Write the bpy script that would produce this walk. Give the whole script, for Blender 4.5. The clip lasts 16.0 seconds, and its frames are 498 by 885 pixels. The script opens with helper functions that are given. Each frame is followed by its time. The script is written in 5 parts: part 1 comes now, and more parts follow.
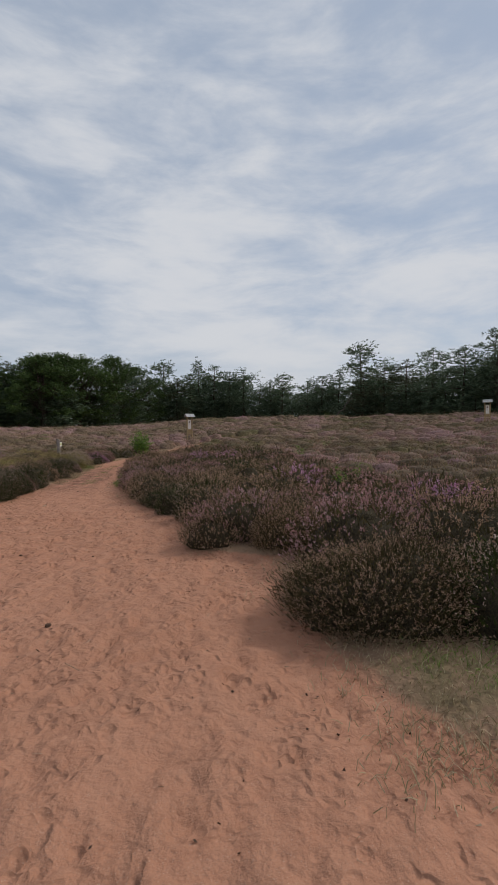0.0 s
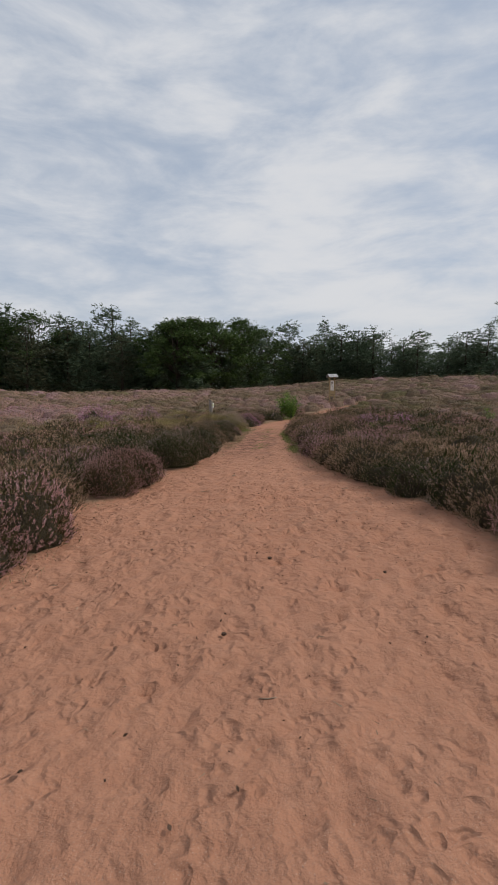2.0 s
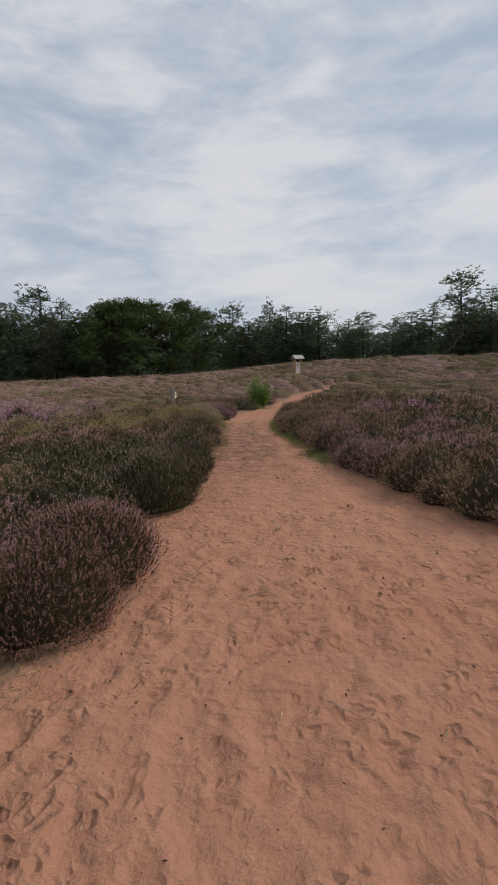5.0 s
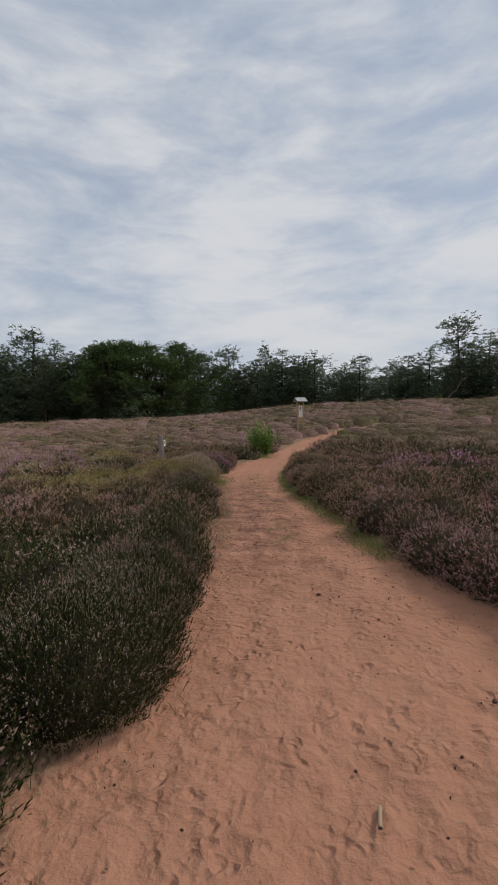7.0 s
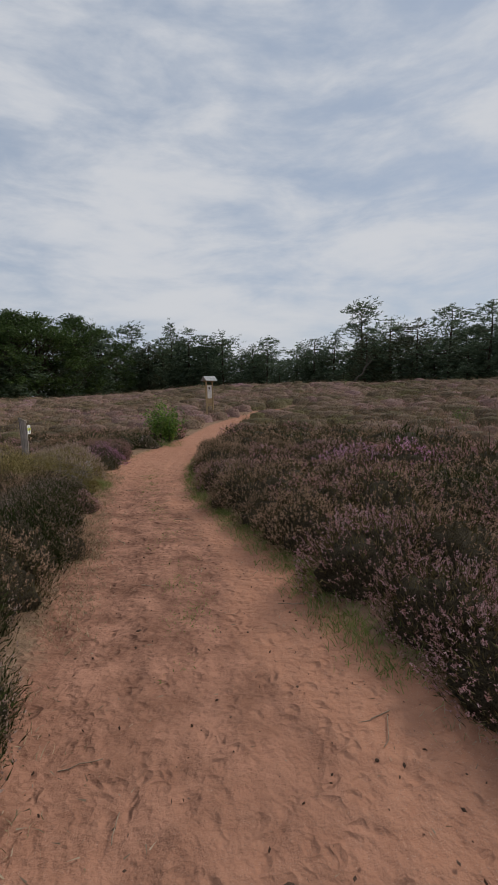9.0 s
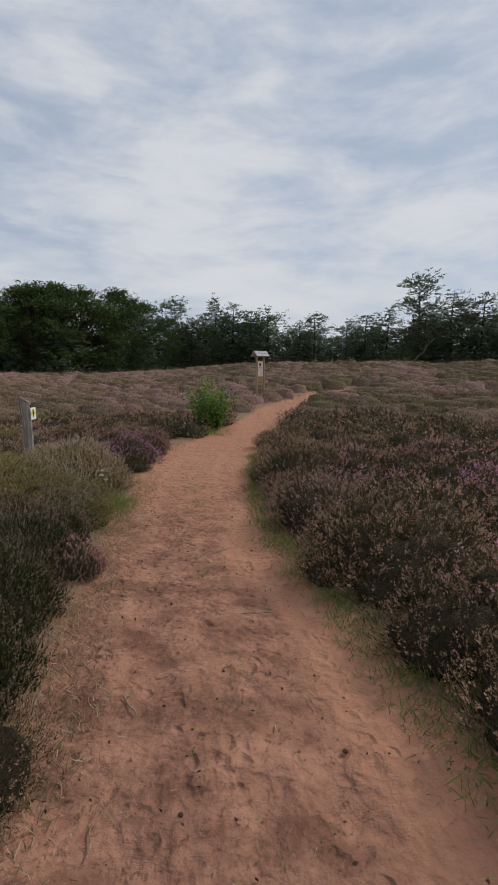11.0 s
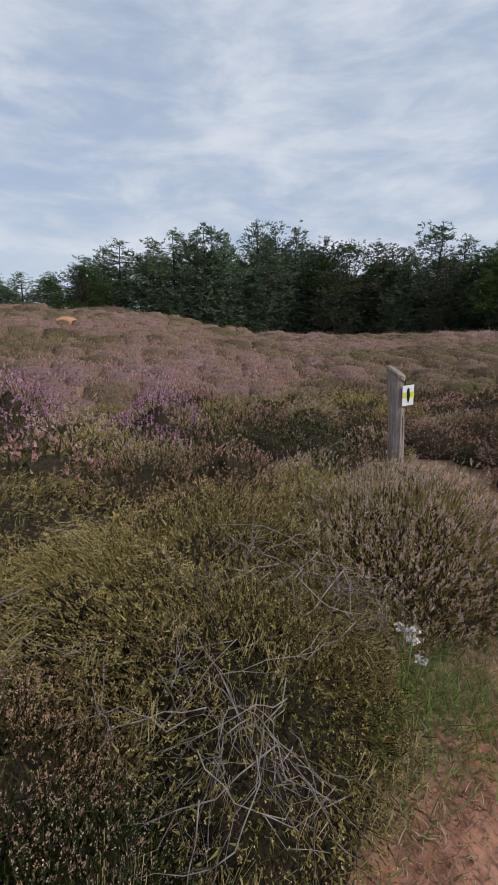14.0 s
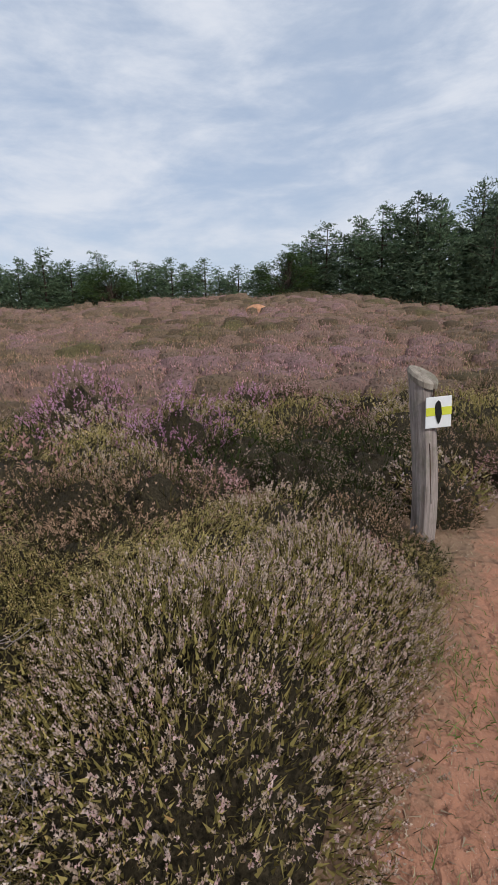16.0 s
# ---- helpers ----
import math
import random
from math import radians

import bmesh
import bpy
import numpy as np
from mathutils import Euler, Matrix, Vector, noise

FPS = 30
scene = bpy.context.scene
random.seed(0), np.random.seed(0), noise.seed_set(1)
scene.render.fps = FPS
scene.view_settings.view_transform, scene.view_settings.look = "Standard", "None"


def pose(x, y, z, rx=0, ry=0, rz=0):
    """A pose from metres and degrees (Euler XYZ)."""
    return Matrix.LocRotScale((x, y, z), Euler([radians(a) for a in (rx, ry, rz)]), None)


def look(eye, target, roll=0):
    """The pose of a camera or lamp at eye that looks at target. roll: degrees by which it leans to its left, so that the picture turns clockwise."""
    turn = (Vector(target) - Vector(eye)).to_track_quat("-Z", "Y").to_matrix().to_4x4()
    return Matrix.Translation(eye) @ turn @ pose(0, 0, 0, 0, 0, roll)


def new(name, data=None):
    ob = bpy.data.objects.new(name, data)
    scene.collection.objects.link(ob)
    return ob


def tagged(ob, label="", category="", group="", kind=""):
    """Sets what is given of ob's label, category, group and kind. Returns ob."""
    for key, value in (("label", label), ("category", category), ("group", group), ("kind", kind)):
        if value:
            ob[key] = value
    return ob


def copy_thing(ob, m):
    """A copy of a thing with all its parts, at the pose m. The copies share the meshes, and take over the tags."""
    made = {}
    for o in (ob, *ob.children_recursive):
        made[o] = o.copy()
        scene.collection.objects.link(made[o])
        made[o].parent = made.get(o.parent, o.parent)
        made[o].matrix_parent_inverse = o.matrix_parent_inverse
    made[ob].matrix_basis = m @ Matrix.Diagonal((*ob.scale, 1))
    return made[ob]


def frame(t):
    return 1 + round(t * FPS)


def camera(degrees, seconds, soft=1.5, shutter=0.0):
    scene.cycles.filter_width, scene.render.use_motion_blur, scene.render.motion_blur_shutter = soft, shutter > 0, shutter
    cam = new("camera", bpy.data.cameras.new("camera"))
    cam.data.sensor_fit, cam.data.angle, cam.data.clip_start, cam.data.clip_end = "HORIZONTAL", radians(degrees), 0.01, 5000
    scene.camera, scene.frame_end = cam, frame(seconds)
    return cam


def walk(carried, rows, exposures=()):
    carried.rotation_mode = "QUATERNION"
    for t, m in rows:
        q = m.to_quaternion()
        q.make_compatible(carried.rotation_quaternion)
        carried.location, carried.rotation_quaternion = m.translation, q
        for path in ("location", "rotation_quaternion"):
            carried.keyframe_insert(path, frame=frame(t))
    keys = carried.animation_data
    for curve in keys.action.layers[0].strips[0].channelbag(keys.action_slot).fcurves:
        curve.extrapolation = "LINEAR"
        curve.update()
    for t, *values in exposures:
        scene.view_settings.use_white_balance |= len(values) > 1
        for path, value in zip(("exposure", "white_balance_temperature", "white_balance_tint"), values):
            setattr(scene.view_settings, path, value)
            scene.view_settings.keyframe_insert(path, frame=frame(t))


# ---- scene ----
cam = camera(57.04, 16.0)
PATH = [
    (0, pose(0.000, 0.000, 1.603, 88.27, 0.65, -0.01)),
    (0.5, pose(-0.502, 0.477, 1.580, 87.93, -0.30, 9.22)),
    (1, pose(-1.021, 0.929, 1.532, 86.37, -0.69, 12.55)),
    (1.5, pose(-1.518, 1.402, 1.477, 84.70, -0.44, 14.10)),
    (2, pose(-2.014, 1.880, 1.479, 83.89, 0.73, 14.69)),
    (2.5, pose(-2.439, 2.383, 1.512, 83.09, 1.60, 13.81)),
    (3, pose(-2.829, 2.951, 1.540, 81.71, 1.61, 11.49)),
    (3.5, pose(-3.199, 3.497, 1.549, 80.94, 1.40, 8.72)),
    (6, pose(-4.411, 6.538, 1.526, 83.94, 1.99, 7.24)),
    (6.5, pose(-4.560, 7.227, 1.568, 85.63, 1.81, 7.81)),
    (7, pose(-4.628, 7.888, 1.620, 87.05, 1.80, 6.60)),
    (7.5, pose(-4.636, 8.566, 1.637, 87.24, 1.74, 2.56)),
    (8, pose(-4.634, 9.218, 1.610, 86.60, 2.02, -1.88)),
    (10.5, pose(-5.051, 13.108, 1.541, 82.11, 0.92, -5.76)),
    (11, pose(-5.174, 13.812, 1.550, 81.97, 0.12, 0.23)),
    (11.5, pose(-5.361, 14.513, 1.550, 82.29, -0.81, 10.49)),
    (12, pose(-5.522, 15.179, 1.565, 82.49, -2.14, 22.00)),
    (12.5, pose(-5.700, 15.818, 1.565, 82.06, -2.72, 33.06)),
    (13, pose(-5.837, 16.422, 1.557, 81.04, -1.60, 41.67)),
    (13.5, pose(-5.932, 17.020, 1.535, 79.25, -0.39, 47.73)),
    (14, pose(-6.016, 17.621, 1.516, 77.28, 0.29, 55.29)),
    (14.5, pose(-6.050, 18.212, 1.490, 75.66, 0.72, 63.50)),
    (15, pose(-6.148, 18.713, 1.466, 74.88, 1.06, 71.28)),
    (15.5, pose(-6.182, 19.269, 1.515, 75.36, 1.99, 76.12)),
    (16, pose(-6.177, 19.833, 1.547, 75.84, 2.58, 80.82)),
]
walk(cam, PATH, [(0, -0.13, 6500, 10), (1.5, -0.04, 6600, 10), (3, -0.02, 6650, 10), (6.5, -0.07, 6600, 10), (7.0, -0.09, 6600, 10), (7.5, -0.24, 6500, 10), (8.5, -0.22, 6500, 10), (10.4, -0.08, 6500, 10), (11.2, -0.07, 6500, 10), (12.5, -0.08, 6450, 10), (14.0, 0.06, 6250, 10.5), (15, 0.15, 6250, 10.5), (16, 0.12, 6250, 10.5)])

# ---- world, sun ----
SUN_AZ, SUN_EL = radians(62), radians(40)   # clockwise from +y, above the horizon
world = bpy.data.worlds.new("overcast_sky")
scene.world = world
world.use_nodes = True
wt = world.node_tree
wt.nodes.clear()


def wn(kind, **values):
    n = wt.nodes.new(kind)
    for k, v in values.items():
        n.inputs[k].default_value = v
    return n


def wlink(a, b):
    wt.links.new(a, b)


def wmath(op, a, b=None, clamp=False):
    n = wt.nodes.new("ShaderNodeMath")
    n.operation, n.use_clamp = op, clamp
    for i, v in enumerate((a, b)):
        if v is None:
            continue
        if isinstance(v, (int, float)):
            n.inputs[i].default_value = v
        else:
            wlink(v, n.inputs[i])
    return n.outputs[0]


sky = wt.nodes.new("ShaderNodeTexSky")
sky.sky_type, sky.sun_disc = "NISHITA", False
sky.sun_elevation, sky.sun_rotation = SUN_EL, SUN_AZ
sky.air_density, sky.dust_density, sky.ozone_density = 1.0, 0.6, 1.2
clear = wt.nodes.new("ShaderNodeMixRGB")
clear.blend_type, clear.inputs[0].default_value = "MULTIPLY", 1.0
clear.inputs[2].default_value = (0.085, 0.085, 0.085, 1)
wlink(sky.outputs[0], clear.inputs[1])
way = wt.nodes.new("ShaderNodeTexCoord").outputs["Generated"]
sep = wt.nodes.new("ShaderNodeSeparateXYZ")
wlink(way, sep.inputs[0])
up = wmath("MAXIMUM", sep.outputs[2], 0.0)
big = wn("ShaderNodeTexNoise", Scale=1.7, Detail=5.0, Roughness=0.55, Distortion=0.2)
fine = wn("ShaderNodeTexNoise", Scale=4.2, Detail=9.0, Roughness=0.6, Distortion=0.25)
for tex, squash in ((big, 2.2), (fine, 3.4)):
    layer = wt.nodes.new("ShaderNodeMapping")
    layer.inputs["Scale"].default_value = (1, 1, squash)
    wlink(way, layer.inputs[0])
    wlink(layer.outputs[0], tex.inputs["Vector"])
cover = wmath("ADD", wmath("MULTIPLY", big.outputs[0], 0.48), wmath("MULTIPLY", fine.outputs[0], 0.52))
ramp = wt.nodes.new("ShaderNodeValToRGB")
ramp.color_ramp.interpolation = "EASE"
els = ramp.color_ramp.elements
els[0].position, els[0].color = 0.40, (0, 0, 0, 1)
els[1].position, els[1].color = 0.62, (1, 1, 1, 1)
wlink(cover, ramp.inputs[0])
tone = wt.nodes.new("ShaderNodeValToRGB")
tone.color_ramp.interpolation = "EASE"
els = tone.color_ramp.elements
els[0].position, els[0].color = 0.37, (0.46, 0.54, 0.665, 1)
els[1].position, els[1].color = 0.66, (0.69, 0.71, 0.75, 1)
wlink(cover, tone.inputs[0])
low = wmath("SUBTRACT", 1.0, wmath("MULTIPLY", up, 3.4), True)
low = wmath("POWER", low, 1.6)
veil = wmath("MAXIMUM", wmath("ADD", wmath("MULTIPLY", ramp.outputs[0], 0.24), 0.74), wmath("MULTIPLY", low, 0.9))
cloud = wt.nodes.new("ShaderNodeMixRGB")
cloud.inputs[2].default_value = (0.67, 0.685, 0.70, 1)
wlink(wmath("MULTIPLY", low, 0.62), cloud.inputs[0])
wlink(tone.outputs[0], cloud.inputs[1])
mixed = wt.nodes.new("ShaderNodeMixRGB")
wlink(veil, mixed.inputs[0])
wlink(clear.outputs[0], mixed.inputs[1])
wlink(cloud.outputs[0], mixed.inputs[2])
back = wn("ShaderNodeBackground", Strength=1.0)
wlink(mixed.outputs[0], back.inputs[0])
wout = wt.nodes.new("ShaderNodeOutputWorld")
wlink(back.outputs[0], wout.inputs[0])

sun = new("sun", bpy.data.lights.new("sun", "SUN"))
sun.data.energy, sun.data.angle, sun.data.color = 2.15, radians(9), (1.0, 0.96, 0.9)
sun.matrix_world = look((0, 0, 60), (-math.sin(SUN_AZ) * math.cos(SUN_EL), -math.cos(SUN_AZ) * math.cos(SUN_EL), 60 - math.sin(SUN_EL)))

# ---- materials ----


class Nodes:
    """A material's node tree with short calls."""

    def __init__(self, name):
        self.mat = bpy.data.materials.new(name)
        self.mat.use_nodes = True
        self.t = self.mat.node_tree
        self.bsdf = self.t.nodes["Principled BSDF"]
        self.bsdf.inputs["Specular IOR Level"].default_value = 0.12

    def node(self, kind, **values):
        n = self.t.nodes.new(kind)
        for k, v in values.items():
            n.inputs[k].default_value = v
        return n

    def link(self, a, b):
        self.t.links.new(a, b)

    def noise(self, scale, detail=4, rough=0.6, vec=None, distort=0.0):
        n = self.node("ShaderNodeTexNoise", Scale=scale, Detail=detail, Roughness=rough, Distortion=distort)
        self.link(vec or self.place(), n.inputs["Vector"])
        return n.outputs[0]

    def place(self):
        return self.t.nodes.new("ShaderNodeNewGeometry").outputs["Position"]

    def island(self):
        return self.t.nodes.new("ShaderNodeNewGeometry").outputs["Random Per Island"]

    def chance(self):
        return self.t.nodes.new("ShaderNodeObjectInfo").outputs["Random"]

    def ramp(self, fac, stops):
        r = self.t.nodes.new("ShaderNodeValToRGB")
        e = r.color_ramp.elements
        while len(e) < len(stops):
            e.new(0.5)
        for el, (p, c) in zip(e, stops):
            el.position, el.color = p, (*c, 1)
        self.link(fac, r.inputs[0])
        return r.outputs[0]

    def math(self, op, a, b, clamp=False):
        n = self.t.nodes.new("ShaderNodeMath")
        n.operation, n.use_clamp = op, clamp
        for i, v in enumerate((a, b)):
            if isinstance(v, (int, float)):
                n.inputs[i].default_value = v
            else:
                self.link(v, n.inputs[i])
        return n.outputs[0]

    def mix(self, fac, a, b, mode="MIX"):
        n = self.t.nodes.new("ShaderNodeMixRGB")
        n.blend_type = mode
        for i, v in enumerate((fac, a, b)):
            if isinstance(v, tuple):
                n.inputs[i].default_value = (*v, 1)
            elif isinstance(v, (int, float)):
                n.inputs[i].default_value = v
            else:
                self.link(v, n.inputs[i])
        return n.outputs[0]

    def bump(self, height, strength, dist):
        n = self.node("ShaderNodeBump", Strength=strength, Distance=dist)
        self.link(height, n.inputs["Height"])
        self.link(n.outputs[0], self.bsdf.inputs["Normal"])

    def done(self, colour, rough=0.8):
        if isinstance(colour, tuple):
            self.bsdf.inputs["Base Color"].default_value = (*colour, 1)
        else:
            self.link(colour, self.bsdf.inputs["Base Color"])
        self.bsdf.inputs["Roughness"].default_value = rough
        return self.mat


def patches(n, low, high, other):
    """Green, brown, mauve and pink, as each tussock's own hue has it."""
    at = n.t.nodes.new("ShaderNodeAttribute")
    at.attribute_name = "hue"
    brown = tuple(0.5 * (a + b) for a, b in zip(low, other))
    return n.ramp(at.outputs["Fac"], [(0.22, other), (0.36, tuple(0.6 * c for c in brown)), (0.48, brown), (0.60, low), (0.74, tuple(0.5 * (a + b) for a, b in zip(low, high))), (0.88, high)])


def leaf_material(name, colours, rough=0.75, see_through=0.0, toned=False):
    """Foliage whose colour varies leaf by leaf; toned: mostly sprig by sprig."""
    n = Nodes(name)
    which = n.island()
    if toned:
        at = n.t.nodes.new("ShaderNodeAttribute")
        at.attribute_name = "tone"
        which = n.math("ADD", n.math("MULTIPLY", at.outputs["Fac"], 0.72), n.math("MULTIPLY", which, 0.28))
    col = n.ramp(which, colours)
    col = n.mix(0.55, col, n.mix(1.0, col, n.ramp(n.chance(), [(0.0, (0.65, 0.65, 0.65)), (1.0, (1.25, 1.2, 1.15))]), "MULTIPLY"))
    m = n.done(col, rough)
    if see_through:
        tr = n.node("ShaderNodeBsdfTranslucent")
        n.link(col, tr.inputs[0])
        mx = n.node("ShaderNodeMixShader", Fac=see_through)
        out = n.t.nodes["Material Output"]
        n.link(n.bsdf.outputs[0], mx.inputs[1])
        n.link(tr.outputs[0], mx.inputs[2])
        n.link(mx.outputs[0], out.inputs[0])
    return m


def ground_material():
    n = Nodes("sand_and_litter")
    at = n.t.nodes.new("ShaderNodeAttribute")
    at.attribute_name = "trodden"
    speck = n.noise(160, 2, 0.7)
    mid = n.noise(9, 5, 0.65)
    wide = n.noise(0.7, 4, 0.55)
    sand = n.mix(wide, (0.36, 0.172, 0.104), (0.46, 0.232, 0.148))
    sand = n.mix(n.math("MULTIPLY", n.ramp(mid, [(0.35, (1, 1, 1)), (0.6, (0, 0, 0))]), 0.35), sand, (0.36, 0.155, 0.09))
    sand = n.mix(n.ramp(speck, [(0.3, (1, 1, 1)), (0.42, (0, 0, 0))]), sand, (0.25, 0.14, 0.10))
    sand = n.mix(n.math("MULTIPLY", n.ramp(n.noise(210, 1, 0.5), [(0.66, (0, 0, 0)), (0.72, (1, 1, 1))]), 0.5), sand, (0.62, 0.45, 0.34))
    damp = n.ramp(n.noise(0.45, 3, 0.6), [(0.52, (0, 0, 0)), (0.66, (1, 1, 1))])
    sand = n.mix(n.math("MULTIPLY", damp, 0.2), sand, (0.34, 0.14, 0.082))
    wa = n.t.nodes.new("ShaderNodeAttribute")
    wa.attribute_name = "worn"
    dirt = n.mix(n.ramp(n.noise(3.2, 6, 0.7), [(0.38, (0, 0, 0)), (0.64, (1, 1, 1))]), (0.175, 0.084, 0.054), (0.42, 0.212, 0.14))
    dirt = n.mix(n.ramp(n.noise(26, 4, 0.7), [(0.30, (1, 1, 1)), (0.44, (0, 0, 0))]), dirt, (0.13, 0.062, 0.04))
    sand = n.mix(n.math("MULTIPLY", wa.outputs["Fac"], 0.95), sand, dirt)
    litter = n.mix(n.noise(45, 5, 0.75), (0.15, 0.092, 0.056), (0.33, 0.215, 0.14))
    litter = n.mix(n.ramp(n.noise(1.3, 4, 0.6), [(0.55, (0, 0, 0)), (0.72, (1, 1, 1))]), litter, (0.14, 0.12, 0.06))
    edge = n.math("ADD", at.outputs["Fac"], n.math("MULTIPLY", n.math("SUBTRACT", n.noise(6, 6, 0.75), 0.5), 0.9))
    col = n.mix(n.ramp(edge, [(0.35, (0, 0, 0)), (0.62, (1, 1, 1))]), litter, sand)
    h = n.math("ADD", n.math("MULTIPLY", n.noise(30, 5, 0.65), 0.26), n.math("MULTIPLY", n.noise(150, 3, 0.6), 0.035))
    h = n.math("ADD", h, n.math("MULTIPLY", n.noise(9, 3, 0.55), 0.5))
    cells = n.node("ShaderNodeTexVoronoi", Scale=13.0, Randomness=1.0)
    warp = n.node("ShaderNodeVectorMath")
    warp.operation = "MULTIPLY_ADD"
    wob = n.node("ShaderNodeTexNoise", Scale=6.0, Detail=3.0)
    n.link(n.place(), wob.inputs["Vector"])
    n.link(wob.outputs[1], warp.inputs[0])
    warp.inputs[1].default_value = (0.16, 0.16, 0.0)
    n.link(n.place(), warp.inputs[2])
    n.link(warp.outputs[0], cells.inputs["Vector"])
    dent = n.ramp(cells.outputs["Distance"], [(0.0, (0, 0, 0)), (0.5, (1, 1, 1))])
    h = n.math("ADD", h, n.math("MULTIPLY", dent, n.math("MULTIPLY", n.ramp(n.noise(2.5, 3, 0.6), [(0.36, (0, 0, 0)), (0.62, (1, 1, 1))]), 0.5)))
    n.bump(h, 1.0, 0.055)
    return n.done(col, 0.95)


def wood_material(name, dark, light, grain=30):
    n = Nodes(name)
    tc = n.t.nodes.new("ShaderNodeTexCoord").outputs["Object"]
    mp = n.node("ShaderNodeMapping")
    mp.inputs["Scale"].default_value = (1, 1, 0.06)
    n.link(tc, mp.inputs[0])
    g = n.noise(grain, 6, 0.7, mp.outputs[0], 0.4)
    col = n.mix(n.ramp(g, [(0.35, (0, 0, 0)), (0.65, (1, 1, 1))]), dark, light)
    col = n.mix(n.math("MULTIPLY", n.ramp(n.noise(7, 5, 0.7, tc), [(0.5, (0, 0, 0)), (0.68, (1, 1, 1))]), 0.5), col, (0.14, 0.15, 0.09))
    n.bump(g, 0.8, 0.012)
    return n.done(col, 0.9)


def mottled(name, a, b, scale=8, rough=0.8, bump=0.0):
    n = Nodes(name)
    tc = n.t.nodes.new("ShaderNodeTexCoord").outputs["Object"]
    f = n.noise(scale, 5, 0.65, tc)
    if bump:
        n.bump(f, bump, 0.02)
    return n.done(n.mix(n.ramp(f, [(0.35, (0, 0, 0)), (0.65, (1, 1, 1))]), a, b), rough)


def heath_material(name):
    """The far heath's florets: drifts of mauve, brown and green."""
    n = Nodes(name)
    col = patches(n, (0.50, 0.285, 0.215), (0.58, 0.32, 0.36), (0.27, 0.235, 0.09))
    col = n.mix(0.75, col, n.mix(1.0, col, n.ramp(n.island(), [(0, (0.5, 0.5, 0.48)), (0.6, (0.95, 0.95, 0.95)), (1, (1.3, 1.28, 1.28))]), "MULTIPLY"))
    return n.done(col, 0.85)


M_GROUND = ground_material()
M_FLOWER = {
    "mauve": leaf_material("mauve_heather_florets", [(0, (0.26, 0.130, 0.100)), (0.45, (0.44, 0.240, 0.215)), (0.8, (0.57, 0.340, 0.360)), (1, (0.69, 0.520, 0.500))], 0.8, 0.2, True),
    "brown": leaf_material("brown_heather_florets", [(0, (0.230, 0.144, 0.086)), (0.5, (0.437, 0.282, 0.190)), (0.85, (0.552, 0.368, 0.265)), (1, (0.667, 0.529, 0.414))], 0.8, 0.2, True),
    "pink": leaf_material("pink_heather_florets", [(0, (0.40, 0.16, 0.28)), (0.5, (0.58, 0.28, 0.44)), (1, (0.72, 0.47, 0.60))], 0.8, 0.2, True),
    "pale": leaf_material("pale_heather_florets", [(0, (0.22, 0.155, 0.075)), (0.3, (0.40, 0.30, 0.20)), (0.55, (0.56, 0.45, 0.37)), (0.78, (0.58, 0.38, 0.37)), (1, (0.72, 0.64, 0.57))], 0.8, 0.2, True),
    "straw": leaf_material("straw_heather_florets", [(0, (0.29, 0.21, 0.095)), (0.5, (0.50, 0.38, 0.17)), (0.85, (0.66, 0.54, 0.29)), (1, (0.70, 0.48, 0.32))], 0.8, 0.2, True),
    "green": leaf_material("green_heather_florets", [(0, (0.16, 0.115, 0.06)), (0.4, (0.28, 0.20, 0.12)), (0.7, (0.48, 0.34, 0.30)), (1, (0.70, 0.58, 0.53))], 0.8, 0.2, True),
}
M_LEAF = {
    "dark": leaf_material("heather_leaves", [(0, (0.040, 0.034, 0.015)), (0.5, (0.095, 0.078, 0.033)), (0.8, (0.165, 0.125, 0.058)), (1, (0.135, 0.150, 0.048))], 0.75, 0.15, True),
    "green": leaf_material("green_heather_leaves", [(0, (0.013, 0.021, 0.005)), (0.5, (0.034, 0.047, 0.011)), (0.85, (0.072, 0.088, 0.023)), (1, (0.10, 0.095, 0.035))], 0.75, 0.1, True),
    "olive": leaf_material("olive_heather_leaves", [(0, (0.125, 0.105, 0.036)), (0.5, (0.28, 0.235, 0.08)), (0.82, (0.46, 0.38, 0.14)), (1, (0.48, 0.29, 0.12))], 0.75, 0.2, True),
}
M_STEM = mottled("heather_stem_bark", (0.055, 0.042, 0.034), (0.13, 0.105, 0.09), 30)
M_BARE = mottled("bare_grey_stem_bark", (0.13, 0.10, 0.09), (0.36, 0.30, 0.27), 30)
# Near-black twig colour; the shade inside a bush is painted into it.
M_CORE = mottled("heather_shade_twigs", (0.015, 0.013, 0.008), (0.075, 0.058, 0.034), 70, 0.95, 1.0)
M_HEATH = heath_material("heath_florets")
M_HEATHLEAF = leaf_material("heath_leaves", [(0, (0.100, 0.088, 0.040)), (0.6, (0.200, 0.169, 0.075)), (1, (0.325, 0.263, 0.125))])
M_GRASS = leaf_material("grass_blades", [(0, (0.11, 0.17, 0.035)), (0.6, (0.20, 0.28, 0.07)), (1, (0.36, 0.36, 0.15))], 0.6, 0.35)
M_DRYGRASS = leaf_material("dry_grass_blades", [(0, (0.26, 0.20, 0.11)), (0.6, (0.40, 0.32, 0.19)), (1, (0.52, 0.44, 0.29))], 0.7, 0.2)
M_SHRUB = leaf_material("green_shrub_leaves", [(0, (0.08, 0.155, 0.028)), (0.6, (0.16, 0.265, 0.05)), (1, (0.29, 0.40, 0.085))], 0.5, 0.4)
